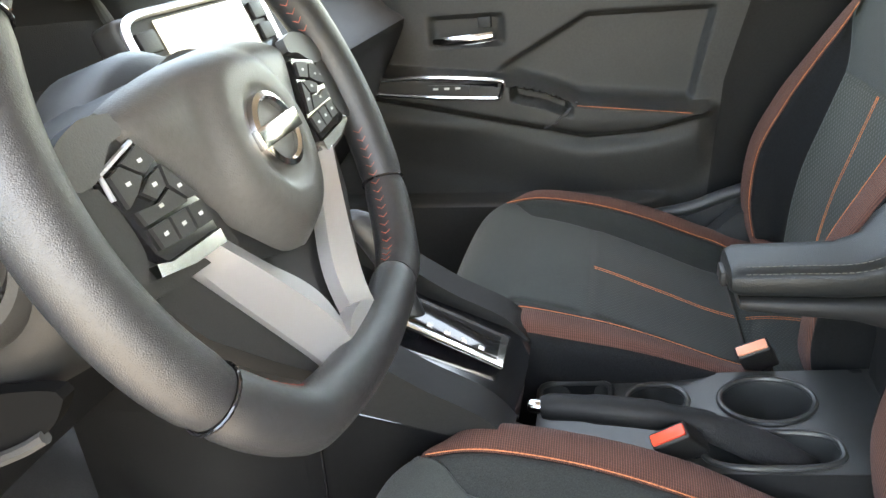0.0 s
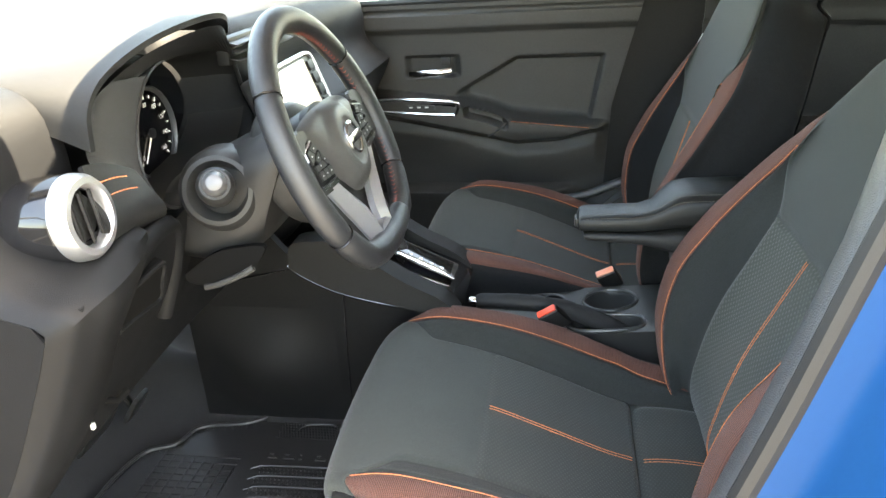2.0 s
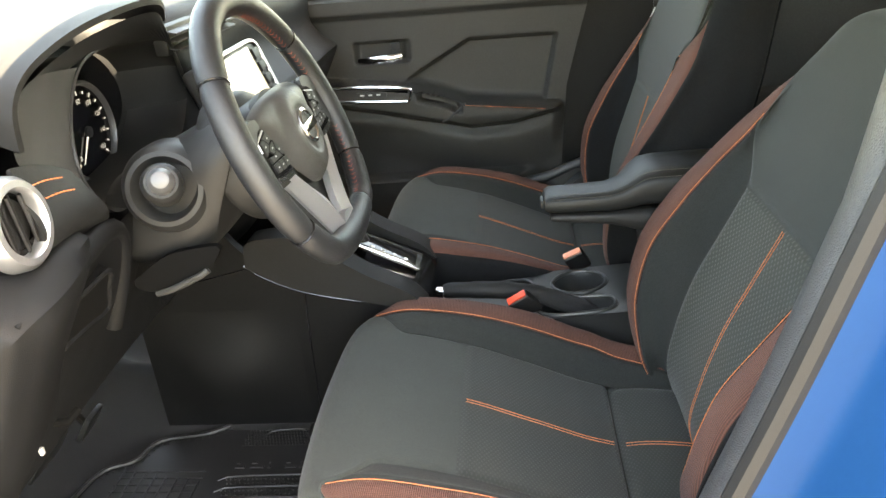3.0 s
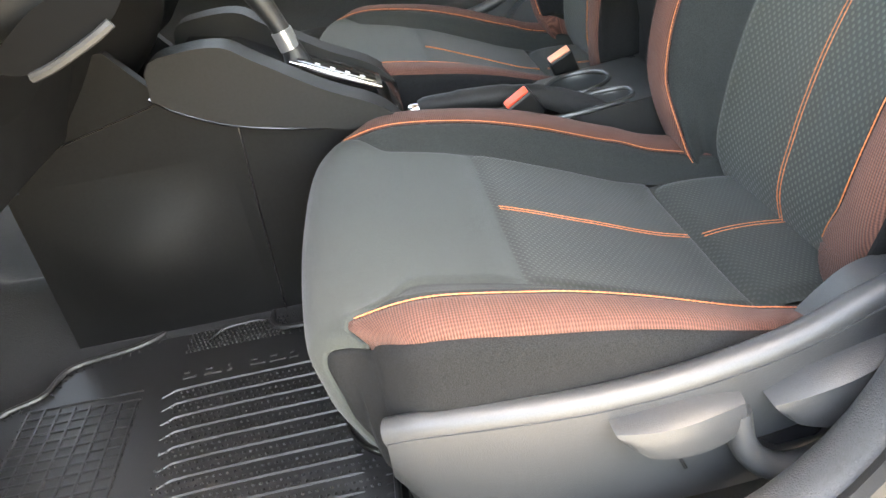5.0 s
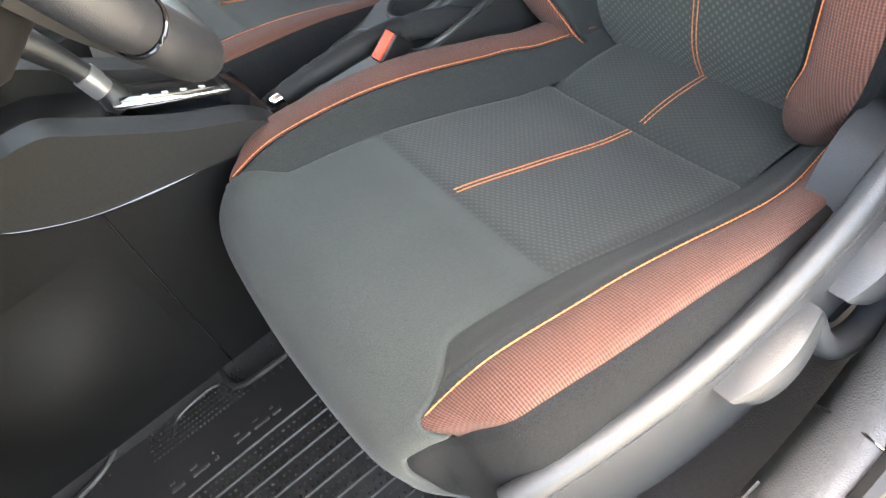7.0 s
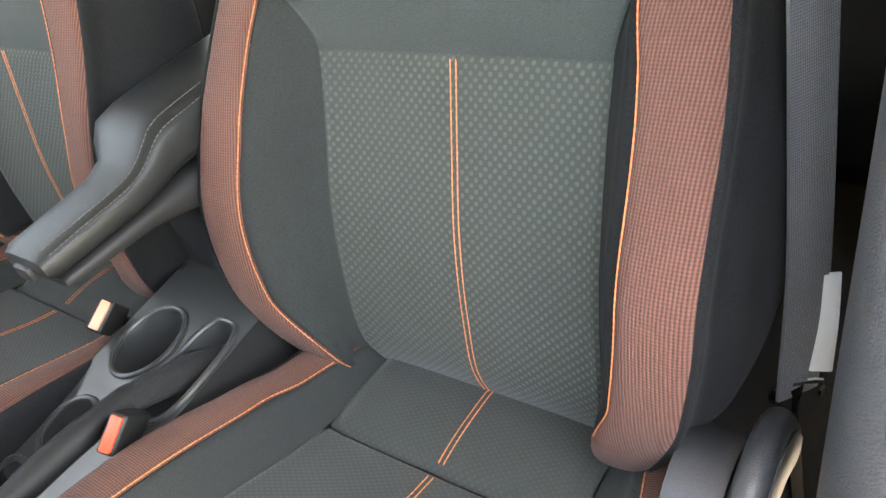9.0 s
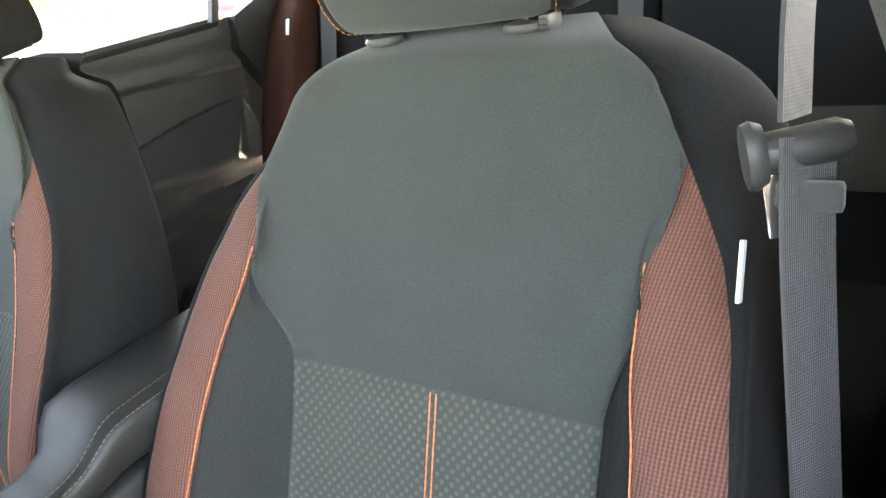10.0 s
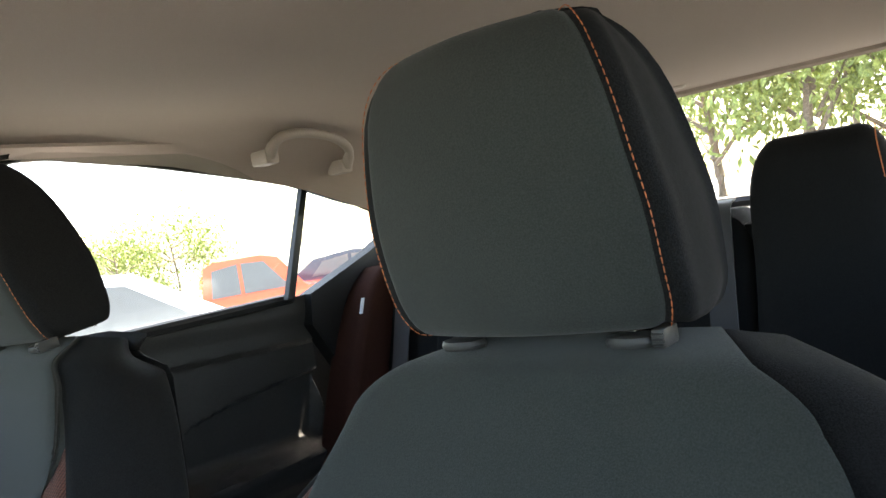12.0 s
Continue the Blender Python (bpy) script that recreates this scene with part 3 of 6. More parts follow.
# ---- front seats ----
def cross(controls, q):
    """A smooth line through the control points of one cut, q counted in points."""
    n = len(controls)
    q = min(max(q, 0), n - 1)
    i = min(int(q), n - 2)
    t = q - i
    p1, p2 = controls[i], controls[i + 1]
    p0 = controls[i - 1] if i else Vector((p2.x, -p2.y, p2.z)) if abs(p1.y) < 1e-6 else 2 * p1 - p2
    p3 = controls[i + 2] if i + 2 < n else 2 * p2 - p1
    return 0.5 * (2 * p1 + (p2 - p0) * t + (2 * p0 - 5 * p1 + 4 * p2 - p3) * t * t + (3 * p1 - p0 - 3 * p2 + p3) * t ** 3)


def upholstery(S, q0, q1, v0, v1, nu, nv, side=1, dip=0.004, width=0.006, ends=(True, True), both=False, bulge=0.0, deep=0.0, inner=True):
    """A padded panel of the surface S(v, q) between two lines of q, sunk along its seams."""
    def at(s, w):
        v = v0 + (v1 - v0) * w
        a, b = (q0(v) if callable(q0) else q0), (q1(v) if callable(q1) else q1)
        return v, a + (b - a) * s

    def point(s, w):
        if both:
            sg = -1 if s < 0.5 else 1
            s1 = abs(2 * s - 1)
        else:
            sg, s1 = side, s
        v, q = at(s1, w)
        p = S(v, q)
        e = 0.01
        du = S(v, q + e) - S(v, q - e)
        dv = S(v + e, q) - S(v - e, q)
        n = dv.cross(du)
        n = n.normalized() if n.length > 1e-12 else Vector((0, 0, 1))
        wid = (S(v, at(1, w)[1]) - S(v, at(0, w)[1])).length
        d = 0
        edges = [(1 - s1) * wid] if both or not inner else [s1 * wid, (1 - s1) * wid]
        lenv = (S(v1, q) - S(v0, q)).length
        if ends[0]:
            edges.append(w * lenv)
        if ends[1]:
            edges.append((1 - w) * lenv)
        for g in edges:
            d += dip * math.exp(-(g / width) ** 2)
        d = min(d, dip) + deep * math.exp(-((1 - w) * lenv / .012) ** 2)
        p = p - n * d * UPN + n * UPN * bulge * math.sin(math.pi * w) * (1 if both else math.sin(math.pi * s1))
        return Vector((p.x, p.y * sg + S.shift(p, sg), p.z))

    def uvm(s, w):
        v, q = at(abs(2 * s - 1) if both else s, w)
        p = S(v, q)
        sg = (-1 if s < 0.5 else 1) if both else side
        c = S(v, 0)
        return (sg * (p - c).length, UVL(v))
    UPN, UVL = S.sign, S.length

    # rows crowd near the seams
    def ease(x):
        return 0.5 - 0.5 * math.cos(math.pi * x) if True else x
    if both:
        f = lambda u, v: point(0.5 - 0.5 * math.cos(math.pi * u), ease(v))
        g = lambda u, v: uvm(0.5 - 0.5 * math.cos(math.pi * u), ease(v))
    else:
        f = lambda u, v: point(ease(u), ease(v))
        g = lambda u, v: uvm(ease(u), ease(v))
    return sheet(f, nu, nv, uv=g)


def seam_points(S, q, v0, v1, n, side=1, off=0.0012, dq=0.0):
    out = []
    for i in range(n):
        v = v0 + (v1 - v0) * i / (n - 1)
        qq = (q(v) if callable(q) else q) + dq
        p = S(v, qq)
        e = 0.01
        nn = (S(v + e, qq) - S(v - e, qq)).cross(S(v, qq + e) - S(v, qq - e))
        nn = nn.normalized() * S.sign if nn.length > 1e-12 else Vector((0, 0, 0))
        p = p + nn * off
        out.append(Vector((p.x, side * p.y + S.shift(p, side), p.z)))
    return out


class Surface:
    def __init__(self, make, sign, length):
        self.make, self.sign, self.length, self.kept = make, sign, length, {}
        self.shift = lambda q: 0.0

    def __call__(self, v, q):
        k = round(v, 5)
        if k not in self.kept:
            self.kept[k] = self.make(v)
        return cross(self.kept[k], q)


def tables(**rows):
    n = len(next(iter(rows.values())))
    return {k: smooth_table(range(n), r) for k, r in rows.items()}


CT = tables(
    x=[-.195, -.214, -.218, -.199, -.155, -.10, 0, .10, .20, .26, .37],
    z=[.375, .435, .487, .523, .536, .528, .503, .463, .422, .408, .404],
    yi=[.150, .155, .16, .16, .16, .158, .156, .155, .15, .148, .148],
    ys=[.190, .197, .200, .202, .203, .205, .209, .209, .205, .192, .165],
    dxs=[.03, .03, .026, .016, 0, 0, 0, 0, 0, 0, 0],
    dzs=[0, 0, -.002, -.004, .004, .020, .030, .040, .043, .036, .018],
    yb=[.195, .202, .208, .216, .234, .258, .264, .262, .248, .236, .215],
    dxb=[.04, .045, .05, .045, .015, 0, 0, 0, 0, 0, 0],
    dzb=[-.01, -.01, -.012, -.018, -.008, .012, .025, .043, .05, .044, .03],
    yk=[.200, .208, .216, .228, .246, .266, .272, .272, .266, .258, .248],
    zk=[.375, .375, .375, .375, .375, .375, .375, .375, .375, .375, .375])
BT = tables(
    z=[.375, .45, .52, .60, .68, .756, .82, .87, .922, .970, 1.001, 1.013],
    x=[.350, .334, .346, .369, .403, .437, .464, .487, .515, .542, .566, .620],
    yi=[.148, .150, .150, .150, .150, .153, .168, .180, .196, .190, .152, .104],
    ys=[.149, .158, .198, .206, .206, .202, .191, .186, .199, .191, .153, .105],
    hs=[.010, .042, .060, .066, .054, .036, .018, .008, -.010, -.014, -.012, -.006],
    yb=[.165, .225, .258, .268, .268, .265, .256, .240, .216, .192, .154, .106],
    hb=[.000, .042, .065, .070, .058, .034, .012, -.004, -.011, -.015, -.013, -.007],
    w1=[.008, .012, .014, .014, .014, .014, .014, .014, .014, .014, .014, .014],
    w2=[.012, .020, .024, .024, .024, .024, .024, .025, .024, .024, .024, .024],
    d1=[.03, .03, .03, .03, .03, .028, .026, .024, .020, .016, .010, .006],
    d2=[.075, .075, .075, .075, .075, .075, .072, .068, .062, .055, .045, .03])


def cushion_cut(v):
    x, z = CT["x"](v), CT["z"](v)
    ys, yb, yk = CT["ys"](v), CT["yb"](v), CT["yk"](v)
    return [Vector((x, 0, z)), Vector((x + .3 * CT["dxs"](v), CT["yi"](v), z + .12 * CT["dzs"](v))),
            Vector((x + CT["dxs"](v), ys, z + CT["dzs"](v))), Vector((x + CT["dxb"](v), max(yb, ys + .0005), z + CT["dzb"](v))),
            Vector((x + CT["dxb"](v) + .004, max(yk, yb), (z + CT["dzb"](v) + CT["zk"](v)) / 2)),
            Vector((x + CT["dxb"](v) + .008, max(yk, yb), CT["zk"](v)))]


def back_cut(v, narrow=False):
    x, z = BT["x"](v), BT["z"](v)
    e = 0.05
    t = Vector((BT["x"](v + e) - BT["x"](v - e), 0, BT["z"](v + e) - BT["z"](v - e))).normalized()
    if v > 9:
        t = t.lerp(Vector((.5, 0, .86)), min(1, (v - 9) / 1.2)).normalized()
    n = Vector((-t.z, 0, t.x))
    n = n.lerp(Vector((-.94, 0, .34)), sm(6.5, 9.0, v)).normalized()
    c = Vector((x, 0, z))
    yi, ys = BT["yi"](v), max(BT["ys"](v), BT["yi"](v) + .0004)
    yb = max(BT["yb"](v), ys + .0004)
    hs, hb = BT["hs"](v), BT["hb"](v)
    yo = yb
    if narrow:
        # the face is narrower and the side turns forward
        w = float(np.interp(v, [4.5, 6, 7, 8, 9, 10, 11], [0, .006, .013, .030, .048, .045, .028]))
        yo -= .016 * sm(7.8, 9.6, v)
        yb -= w
        ys = min(ys - w * sm(3, 6, v), yb - .0006)
        yi = min(yi - w * sm(5.5, 8, v), ys - .0006)
    Y = Vector((0, 1, 0))
    deep = -.11 if v < 9 else -.11 + .03 * (v - 9)
    w1, w2, d1, d2 = BT["w1"](v), BT["w2"](v), BT["d1"](v), BT["d2"](v)
    drop = Vector((0, 0, -sm(7.4, 10.2, v)))
    nd = n.lerp(Vector((-1, 0, 0)), sm(5, 9, v)).normalized()
    return [c, c + Y * yi + n * hs * .15, c + Y * ys + n * hs, c + Y * yb + n * hb,
            c + Y * (yo + w1 * (.3 if narrow else 1)) + n * hb - nd * d1 + drop * .004, c + Y * (yo + w2) + n * hb - nd * d2 + drop * .014,
            c + Y * (yo + w2 * .2 - .030 * sm(6, 10.5, v)) + nd * (deep - .02) + drop * .032, c + Y * .10 + nd * (deep - .025) + drop * .026, c + nd * (deep - .028) + drop * .02]


CUSHION = Surface(cushion_cut, 1.0, lambda v: CT["x"](v))
BACK = Surface(back_cut, 1.0, lambda v: BT["z"](v))
BACK_NARROW = Surface(lambda v: back_cut(v, True), 1.0, lambda v: BT["z"](v))


def set_sign(S, v, want):
    e = .01
    n = (S(v + e, .5) - S(v - e, .5)).cross(S(v, .5 + e) - S(v, .5 - e))
    S.sign = 1.0 if n.dot(Vector(want)) > 0 else -1.0


CUSHION.shift = lambda p, sg: -.008 * sm(.12, .2, p.y)


def back_shift(p, sg):
    """The backrest leans a little: its flanks stand further over than its head."""
    k = sm(.87 if sg > 0 else .87 - .09 * sm(.03, .13, p.y), .97, p.z)
    return (.022 * sm(.13, .2, p.y) + .004) * (1 - k) - .008 * k


BACK.shift = back_shift
set_sign(CUSHION, 6, (0, 0, 1))
BACK_NARROW.shift = back_shift
set_sign(BACK, 4, (-1, 0, .3))
set_sign(BACK_NARROW, 4, (-1, 0, .3))

HT = tables(
    z=[1.016, 1.020, 1.045, 1.09, 1.14, 1.19, 1.222, 1.236, 1.239],
    x=[.598, .572, .556, .545, .538, .536, .543, .558, .580],
    yi=[.088, .103, .112, .113, .108, .099, .086, .071, .053],
    yo=[.098, .117, .127, .126, .118, .107, .092, .076, .057],
    xr=[.650, .662, .666, .664, .655, .640, .622, .608, .596])


def rest_cut(v):
    x, z, xr = HT["x"](v), HT["z"](v), HT["xr"](v)
    yi, yo = HT["yi"](v), HT["yo"](v)
    return [Vector((x, 0, z)), Vector((x + .018, yi, z)), Vector((x + .05, yo, z)), Vector((max(xr - .012, x + .055), yo - .004, z)), Vector((xr, yi, z)), Vector((xr + .004, 0, z))]


REST = Surface(rest_cut, 1.0, lambda v: HT["z"](v))
REST.shift = lambda p, sg: .038
set_sign(REST, 4, (-1, 0, 0))


def front_seat(name, label, y, outer, recline=0.0):
    """outer: -1 or 1, the side towards its door, which carries the trim and the levers."""
    seat = thing(name, label, "car seat", group="front seats", at=(0, y, 0))
    BACK.shift = BACK_NARROW.shift = back_shift if outer < 0 else (lambda p, sg: .012)
    V_SEAM, V_REAR = 6.0, 8.6
    skirt = lambda v: 2.05 + .95 * sm(2.5, 3.35, v)
    edge = lambda v: skirt(v) - sm(3.3, 3.8, v) - sm(3.85, 5.0, v)
    band = lambda v: 3 - sm(3.3, 3.8, v)
    cushion = part("cushion", upholstery(CUSHION, 0, edge, 0, V_SEAM, 44, 46, both=True, ends=(False, True)), CLOTH, seat, "charcoal cloth cushion nose")
    part("cushion_insert", upholstery(CUSHION, 0, 1, V_SEAM, V_REAR, 40, 30, both=True, deep=.007), PERF_SEAT, cushion, "embossed dark grey cloth insert")
    part("cushion_rear_insert", upholstery(CUSHION, 0, 1, V_REAR, 10, 40, 24, both=True, ends=(True, False), dip=.009, width=.014, bulge=.009), PERF_SEAT, cushion)
    for sd in (-1, 1):
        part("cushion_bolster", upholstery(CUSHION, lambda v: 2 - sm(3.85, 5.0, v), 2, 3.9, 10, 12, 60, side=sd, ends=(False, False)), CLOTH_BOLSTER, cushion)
        part("cushion_side_band", upholstery(CUSHION, band, 3, 3.3, 10, 16, 74, side=sd, ends=(False, False), dip=.003), BROWN, cushion, "rust-brown ribbed cloth band")
        part("cushion_skirt", upholstery(CUSHION, skirt, 5, 0.0, 10, 14, 60, side=sd, ends=(False, False), dip=.003), CLOTH_SIDE, cushion, "black knitted cloth side")
        part("stitching", stitches(seam_points(CUSHION, 2, 3.95, 9.4, 64, sd, -.0006, .03)), THREAD, cushion, "orange thread")
    for off in (-.003, .003):
        part("stitching", stitches([p + Vector((0, off, 0)) for p in seam_points(CUSHION, 0, V_SEAM + .05, V_REAR - .12, 40, 1, .0006)], gap=.0006), THREAD, cushion, "orange thread")
        part("stitching", stitches([p + Vector((0, off, 0)) for p in [q + Vector((0, 0, .0100 * math.sin(math.pi * (.12 + .76 * i / 19)) - .001)) for i, q in enumerate(seam_points(CUSHION, 0, V_REAR + .12, 9.9, 20, 1, 0))]], gap=.0006), THREAD, cushion, "orange thread")
    V_T = 5.0
    def yoke(sd):
        """The line between the yoke and the flank: past the bolster, then past the band."""
        mid = 6.95 if sd == -1 else 6.55
        surf, peak = (BACK_NARROW if sd == -1 else BACK), 8.12
        y0, y9 = surf(mid, 2).y, surf(peak, 3).y

        def line(v):
            if v <= mid:
                return 1 + (max(0, v - V_T) / (mid - V_T)) ** 1.7
            if v >= peak:
                return 3.0
            want, a, b = y0 + (y9 - y0) * ((v - mid) / (peak - mid)) ** 1.3, 2.0, 3.0
            for _ in range(18):
                c = (a + b) / 2
                a, b = (c, b) if surf(v, c).y < want else (a, c)
            return a
        return line
    back = part("backrest", upholstery(BACK, 0, 1, 0, V_T, 44, 44, both=True, ends=(False, True)), PERF, seat, "embossed dark grey cloth insert")
    for sd in (-1, 1):
        FLANK = BACK_NARROW if sd == -1 else BACK
        y1, tip = yoke(sd), 6.95 if sd == -1 else 6.55
        low = 1.36 if sd == outer else .55
        part("backrest_yoke", upholstery(FLANK, 0, y1, V_T, 11.0, 26, 76, side=sd, ends=(True, False), dip=.003, inner=False), CLOTH, back, "charcoal cloth backrest yoke")
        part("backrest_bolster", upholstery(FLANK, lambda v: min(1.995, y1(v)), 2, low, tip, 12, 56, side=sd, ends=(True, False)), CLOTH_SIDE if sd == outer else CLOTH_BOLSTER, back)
        part("backrest_side_band", upholstery(FLANK, lambda v: max(1 + sm(low - .12, low, v), min(2.99, y1(v))) if v > tip or v < low else 2, 3, 0, 8.11, 16, 96, side=sd, ends=(False, False), dip=.003), BROWN_CORD, back, "rust-brown ribbed cloth band")
        part("backrest_side", upholstery(FLANK, 3, 6, 0, 11, 22, 60, side=sd, ends=(False, False), dip=.003), CLOTH_SIDE, back, "black cloth side")
        part("stitching", stitches(seam_points(FLANK, 2, low + .02, tip, 74, sd, -.0006, .03)), THREAD, back, "orange thread")
        gd = part("guide", turned([(.0165, 0), (.0175, .003), (.016, .0065), (.009, .0085), (0, .0085)], 28, Matrix.Translation((.590, sd * .072 + .030, 1.0085)) @ Matrix.Diagonal((.8, 1.15, 1, 1))), PLASTIC_GREY, back, "grey plastic headrest guide")
        if sd == -1:
            part("guide_button", box(.576, .600, sd * .072 + .002, sd * .072 + .012, 1.008, 1.0215, .003), PLASTIC_GREY, gd)
            for k in range(3):
                part("button_rib", box(.5745, .5775, sd * .072 + .003, sd * .072 + .011, 1.0105 + .0035 * k, 1.0120 + .0035 * k, .0005), PLASTIC, gd)
    part("backrest_shell", upholstery(BACK, 6, 8, 0, 11, 20, 30, both=True, ends=(False, False), dip=0), CLOTH_SIDE, back)
    for off in (-.003, .003):
        part("stitching", stitches([p + Vector((0, off, 0)) for p in seam_points(BACK, 0, .3, V_T - .03, 50, 1, .0004)], gap=.0006), THREAD, back, "orange thread")
    rest = part("headrest", upholstery(REST, 0, 1, 0, 8, 36, 36, both=True, ends=(False, False), dip=.003), CLOTH, seat, "charcoal cloth headrest face")
    for sd in (-1, 1):
        part("headrest_side", upholstery(REST, 1, 4, 0, 8, 18, 36, side=sd, ends=(False, False), dip=.003), CLOTH_SIDE, rest)
        part("stitching", stitches(seam_points(REST, 1, .5, 7.9, 40, sd, .0006, .06), length=.0045, gap=.0015, r=.0005), THREAD, rest, "orange thread")
        part("post", tube([(.594, sd * .072 + .03, .99), (.596, sd * .072 + .032, 1.03)], .0055, 12), STEEL, rest, "dark steel post")
    part("headrest_back", upholstery(REST, 4, 5, 0, 8, 24, 20, both=True, ends=(False, False), dip=0), CLOTH_SIDE, rest)
    part("headrest_cap", sheet(lambda u, w: Vector((.60 + (.65 - .60) * w, .034 + (2 * u - 1) * .088, 1.0155)), 6, 4), CLOTH_SIDE, rest)
    part("headrest_crown", sheet(lambda u, w: Vector((.579 + (.598 - .579) * w, .034 + (2 * u - 1) * .050, 1.2392)), 6, 4), CLOTH_SIDE, rest)
    for ob in (back, rest):
        ob.matrix_basis = pose(.36, 0, .42, 0, recline, 0) @ Matrix.Translation((-.36, 0, -.42))
    # maker's tag in the side seam
    tag = part("tag", box(-.004, .004, -.0012, .0012, -.018, .018, .0005), WHITE_LABEL, seat, "white woven side tag")
    tag.matrix_basis = pose(.440, outer * .256 + .018, .890, 0, 24, 0)
    # base and runners
    part("seat_base", box(-.15, .35, -.22, .22, .31, .385, .02), PLASTIC, seat)
    for sd in (-1, 1):
        rail = part("runner", box(-.15, .40, sd * .20 - .022, sd * .20 + .022, .255, .312, .006), STEEL, seat, "black steel runner")
    if outer:
        o = outer

        def flank(u, w):
            pts = [(-.150, .458, .40), (-.12, .465, .362), (-.06, .468, .338), (.02, .470, .33), (.10, .476, .33), (.18, .492, .335), (.24, .517, .345), (.29, .530, .36), (.335, .512, .37), (.36, .47, .38)]
            X = path3([(p[0], p[1], p[2]) for p in pts], 41)
            i = u * 40
            a = X[int(min(39, i))].lerp(X[int(min(39, i)) + 1], i - int(min(39, i)))
            z = a.y + (a.z - a.y) * w
            yy = .272 + .030 * math.sin(math.pi * min(1, u * 2.2 + .06) / 2) - .02 * w * w
            return Vector((a.x, o * yy, z))
        shield = part("side_shield", thicken(sheet(flank, 44, 12), .006), SHIELD, seat, "dark grey plastic side shield")
        shield.matrix_basis = Matrix.Translation((.002, -o * .005, -.004))
        part("shield_lip", tube([flank(i / 40, 0) + Vector((0, -o * .008, .001)) for i in range(41)], .0125, 16), SHIELD, shield)
        yb = o * .302

        def paddle(tops, lows, out):
            """A lever: its upper and lower edge in x, z, standing out from the shield."""
            T, L = path3([(a, 0, b) for a, b in tops], 14), path3([(a, 0, b) for a, b in lows], 14)
            rings = []
            for i in range(14):
                t = i / 13
                w = out * (.45 + .55 * math.sin(math.pi * min(1, .15 + t * .8)))
                a, b = T[i], L[i]
                m = (a + b) / 2
                rings.append([Vector((m.x + (a.x - m.x) * c * 1.0, yb - o * .012 + o * (w * .5 + w * .5 * s) + o * .012, m.z + (a.z - m.z) * c)) for c, s in ((1, -.9), (1, .3), (.8, .85), (.3, 1), (-.3, 1), (-.8, .85), (-1, .3), (-1, -.9))])
            return loft(rings)
        part("lever", paddle([(.024, .461), (.06, .466), (.10, .468), (.130, .464)], [(.029, .453), (.052, .431), (.10, .424), (.134, .428)], .032), SHIELD, shield, "grey plastic height lever")
        part("lever", paddle([(.150, .458), (.183, .474), (.225, .487), (.268, .496)], [(.157, .448), (.176, .431), (.225, .425), (.274, .456)], .034), SHIELD, shield, "grey plastic recline lever")
        part("lever_pocket", tube(path3([(.128, o * .308, .446), (.133, o * .314, .412), (.152, o * .316, .386), (.185, o * .316, .374), (.222, o * .312, .382), (.256, o * .304, .410)], 24), .0145, 12, flat=.8, up=(0, 1, 0)), SHIELD, shield, "curved lever surround")
        part("lever_recess", slab([(.135, .445), (.142, .408), (.170, .388), (.205, .390), (.225, .415), (.215, .450), (.16, .462)], o * .298, o * .302, "y", .001), GLOSS_BLACK, shield)
        part("shield_slot", tube([(.080, o * .303, .430), (.082, o * .303, .405), (.09, o * .303, .385)], .0018, 6), PLASTIC, shield)
        part("shield_tower", slab(rounded_line([(.20, .45), (.232, .484), (.262, .507), (.298, .510), (.335, .485), (.355, .45), (.34, .40), (.28, .37), (.22, .40)], 44), o * .232, o * .276, "y", .014, 3), SHIELD, shield, "grey plastic recliner cover")
        part("front_bar", tube(path3([(-.213, o * -.14, .306), (-.213, 0, .302), (-.207, o * .06, .300), (-.195, o * .10, .300), (-.165, o * .128, .300), (-.13, o * .138, .302), (-.05, o * .142, .31)], 50), .0062, 12), STEEL, seat, "black steel adjuster bar")
        foot = [(-.159, .205), (-.163, .228), (-.145, .247), (-.118, .238), (-.085, .222), (-.03, .215), (-.03, .186), (-.095, .186), (-.135, .183)]
        FT = [(p.x, p.y) for p in path3([(a, o * b, 0) for a, b in foot + foot[:1]], 49)][:-1]
        fb = part("runner_foot", slab(FT, .256, .272, "z", .004), STEEL, seat, "black steel runner foot")
        part("foot_rim", tube([Vector((a, b, .274)) for a, b in FT], .0055, 8, closed=True), STEEL, fb)
        part("bolt_washer", turned([(.017, 0), (.017, .003), (.013, .004), (.013, .002), (0, .002)], 28, Matrix.Translation((-.138, o * .212, .272))), STEEL, fb)
        part("runner_bolt", turned([(.010, 0), (.010, .008), (.006, .009), (.005, .006), (0, .006)], 6, Matrix.Translation((-.138, o * .212, .274))), STEEL, fb, "runner bolt head")
    return seat


driver_seat = front_seat("front_car_seat", "charcoal and rust-brown cloth driver seat with orange stitching", 0.0, -1)
passenger_seat = front_seat("front_car_seat", "charcoal and rust-brown cloth passenger seat beside the console", 0.71, 1, -8.0)


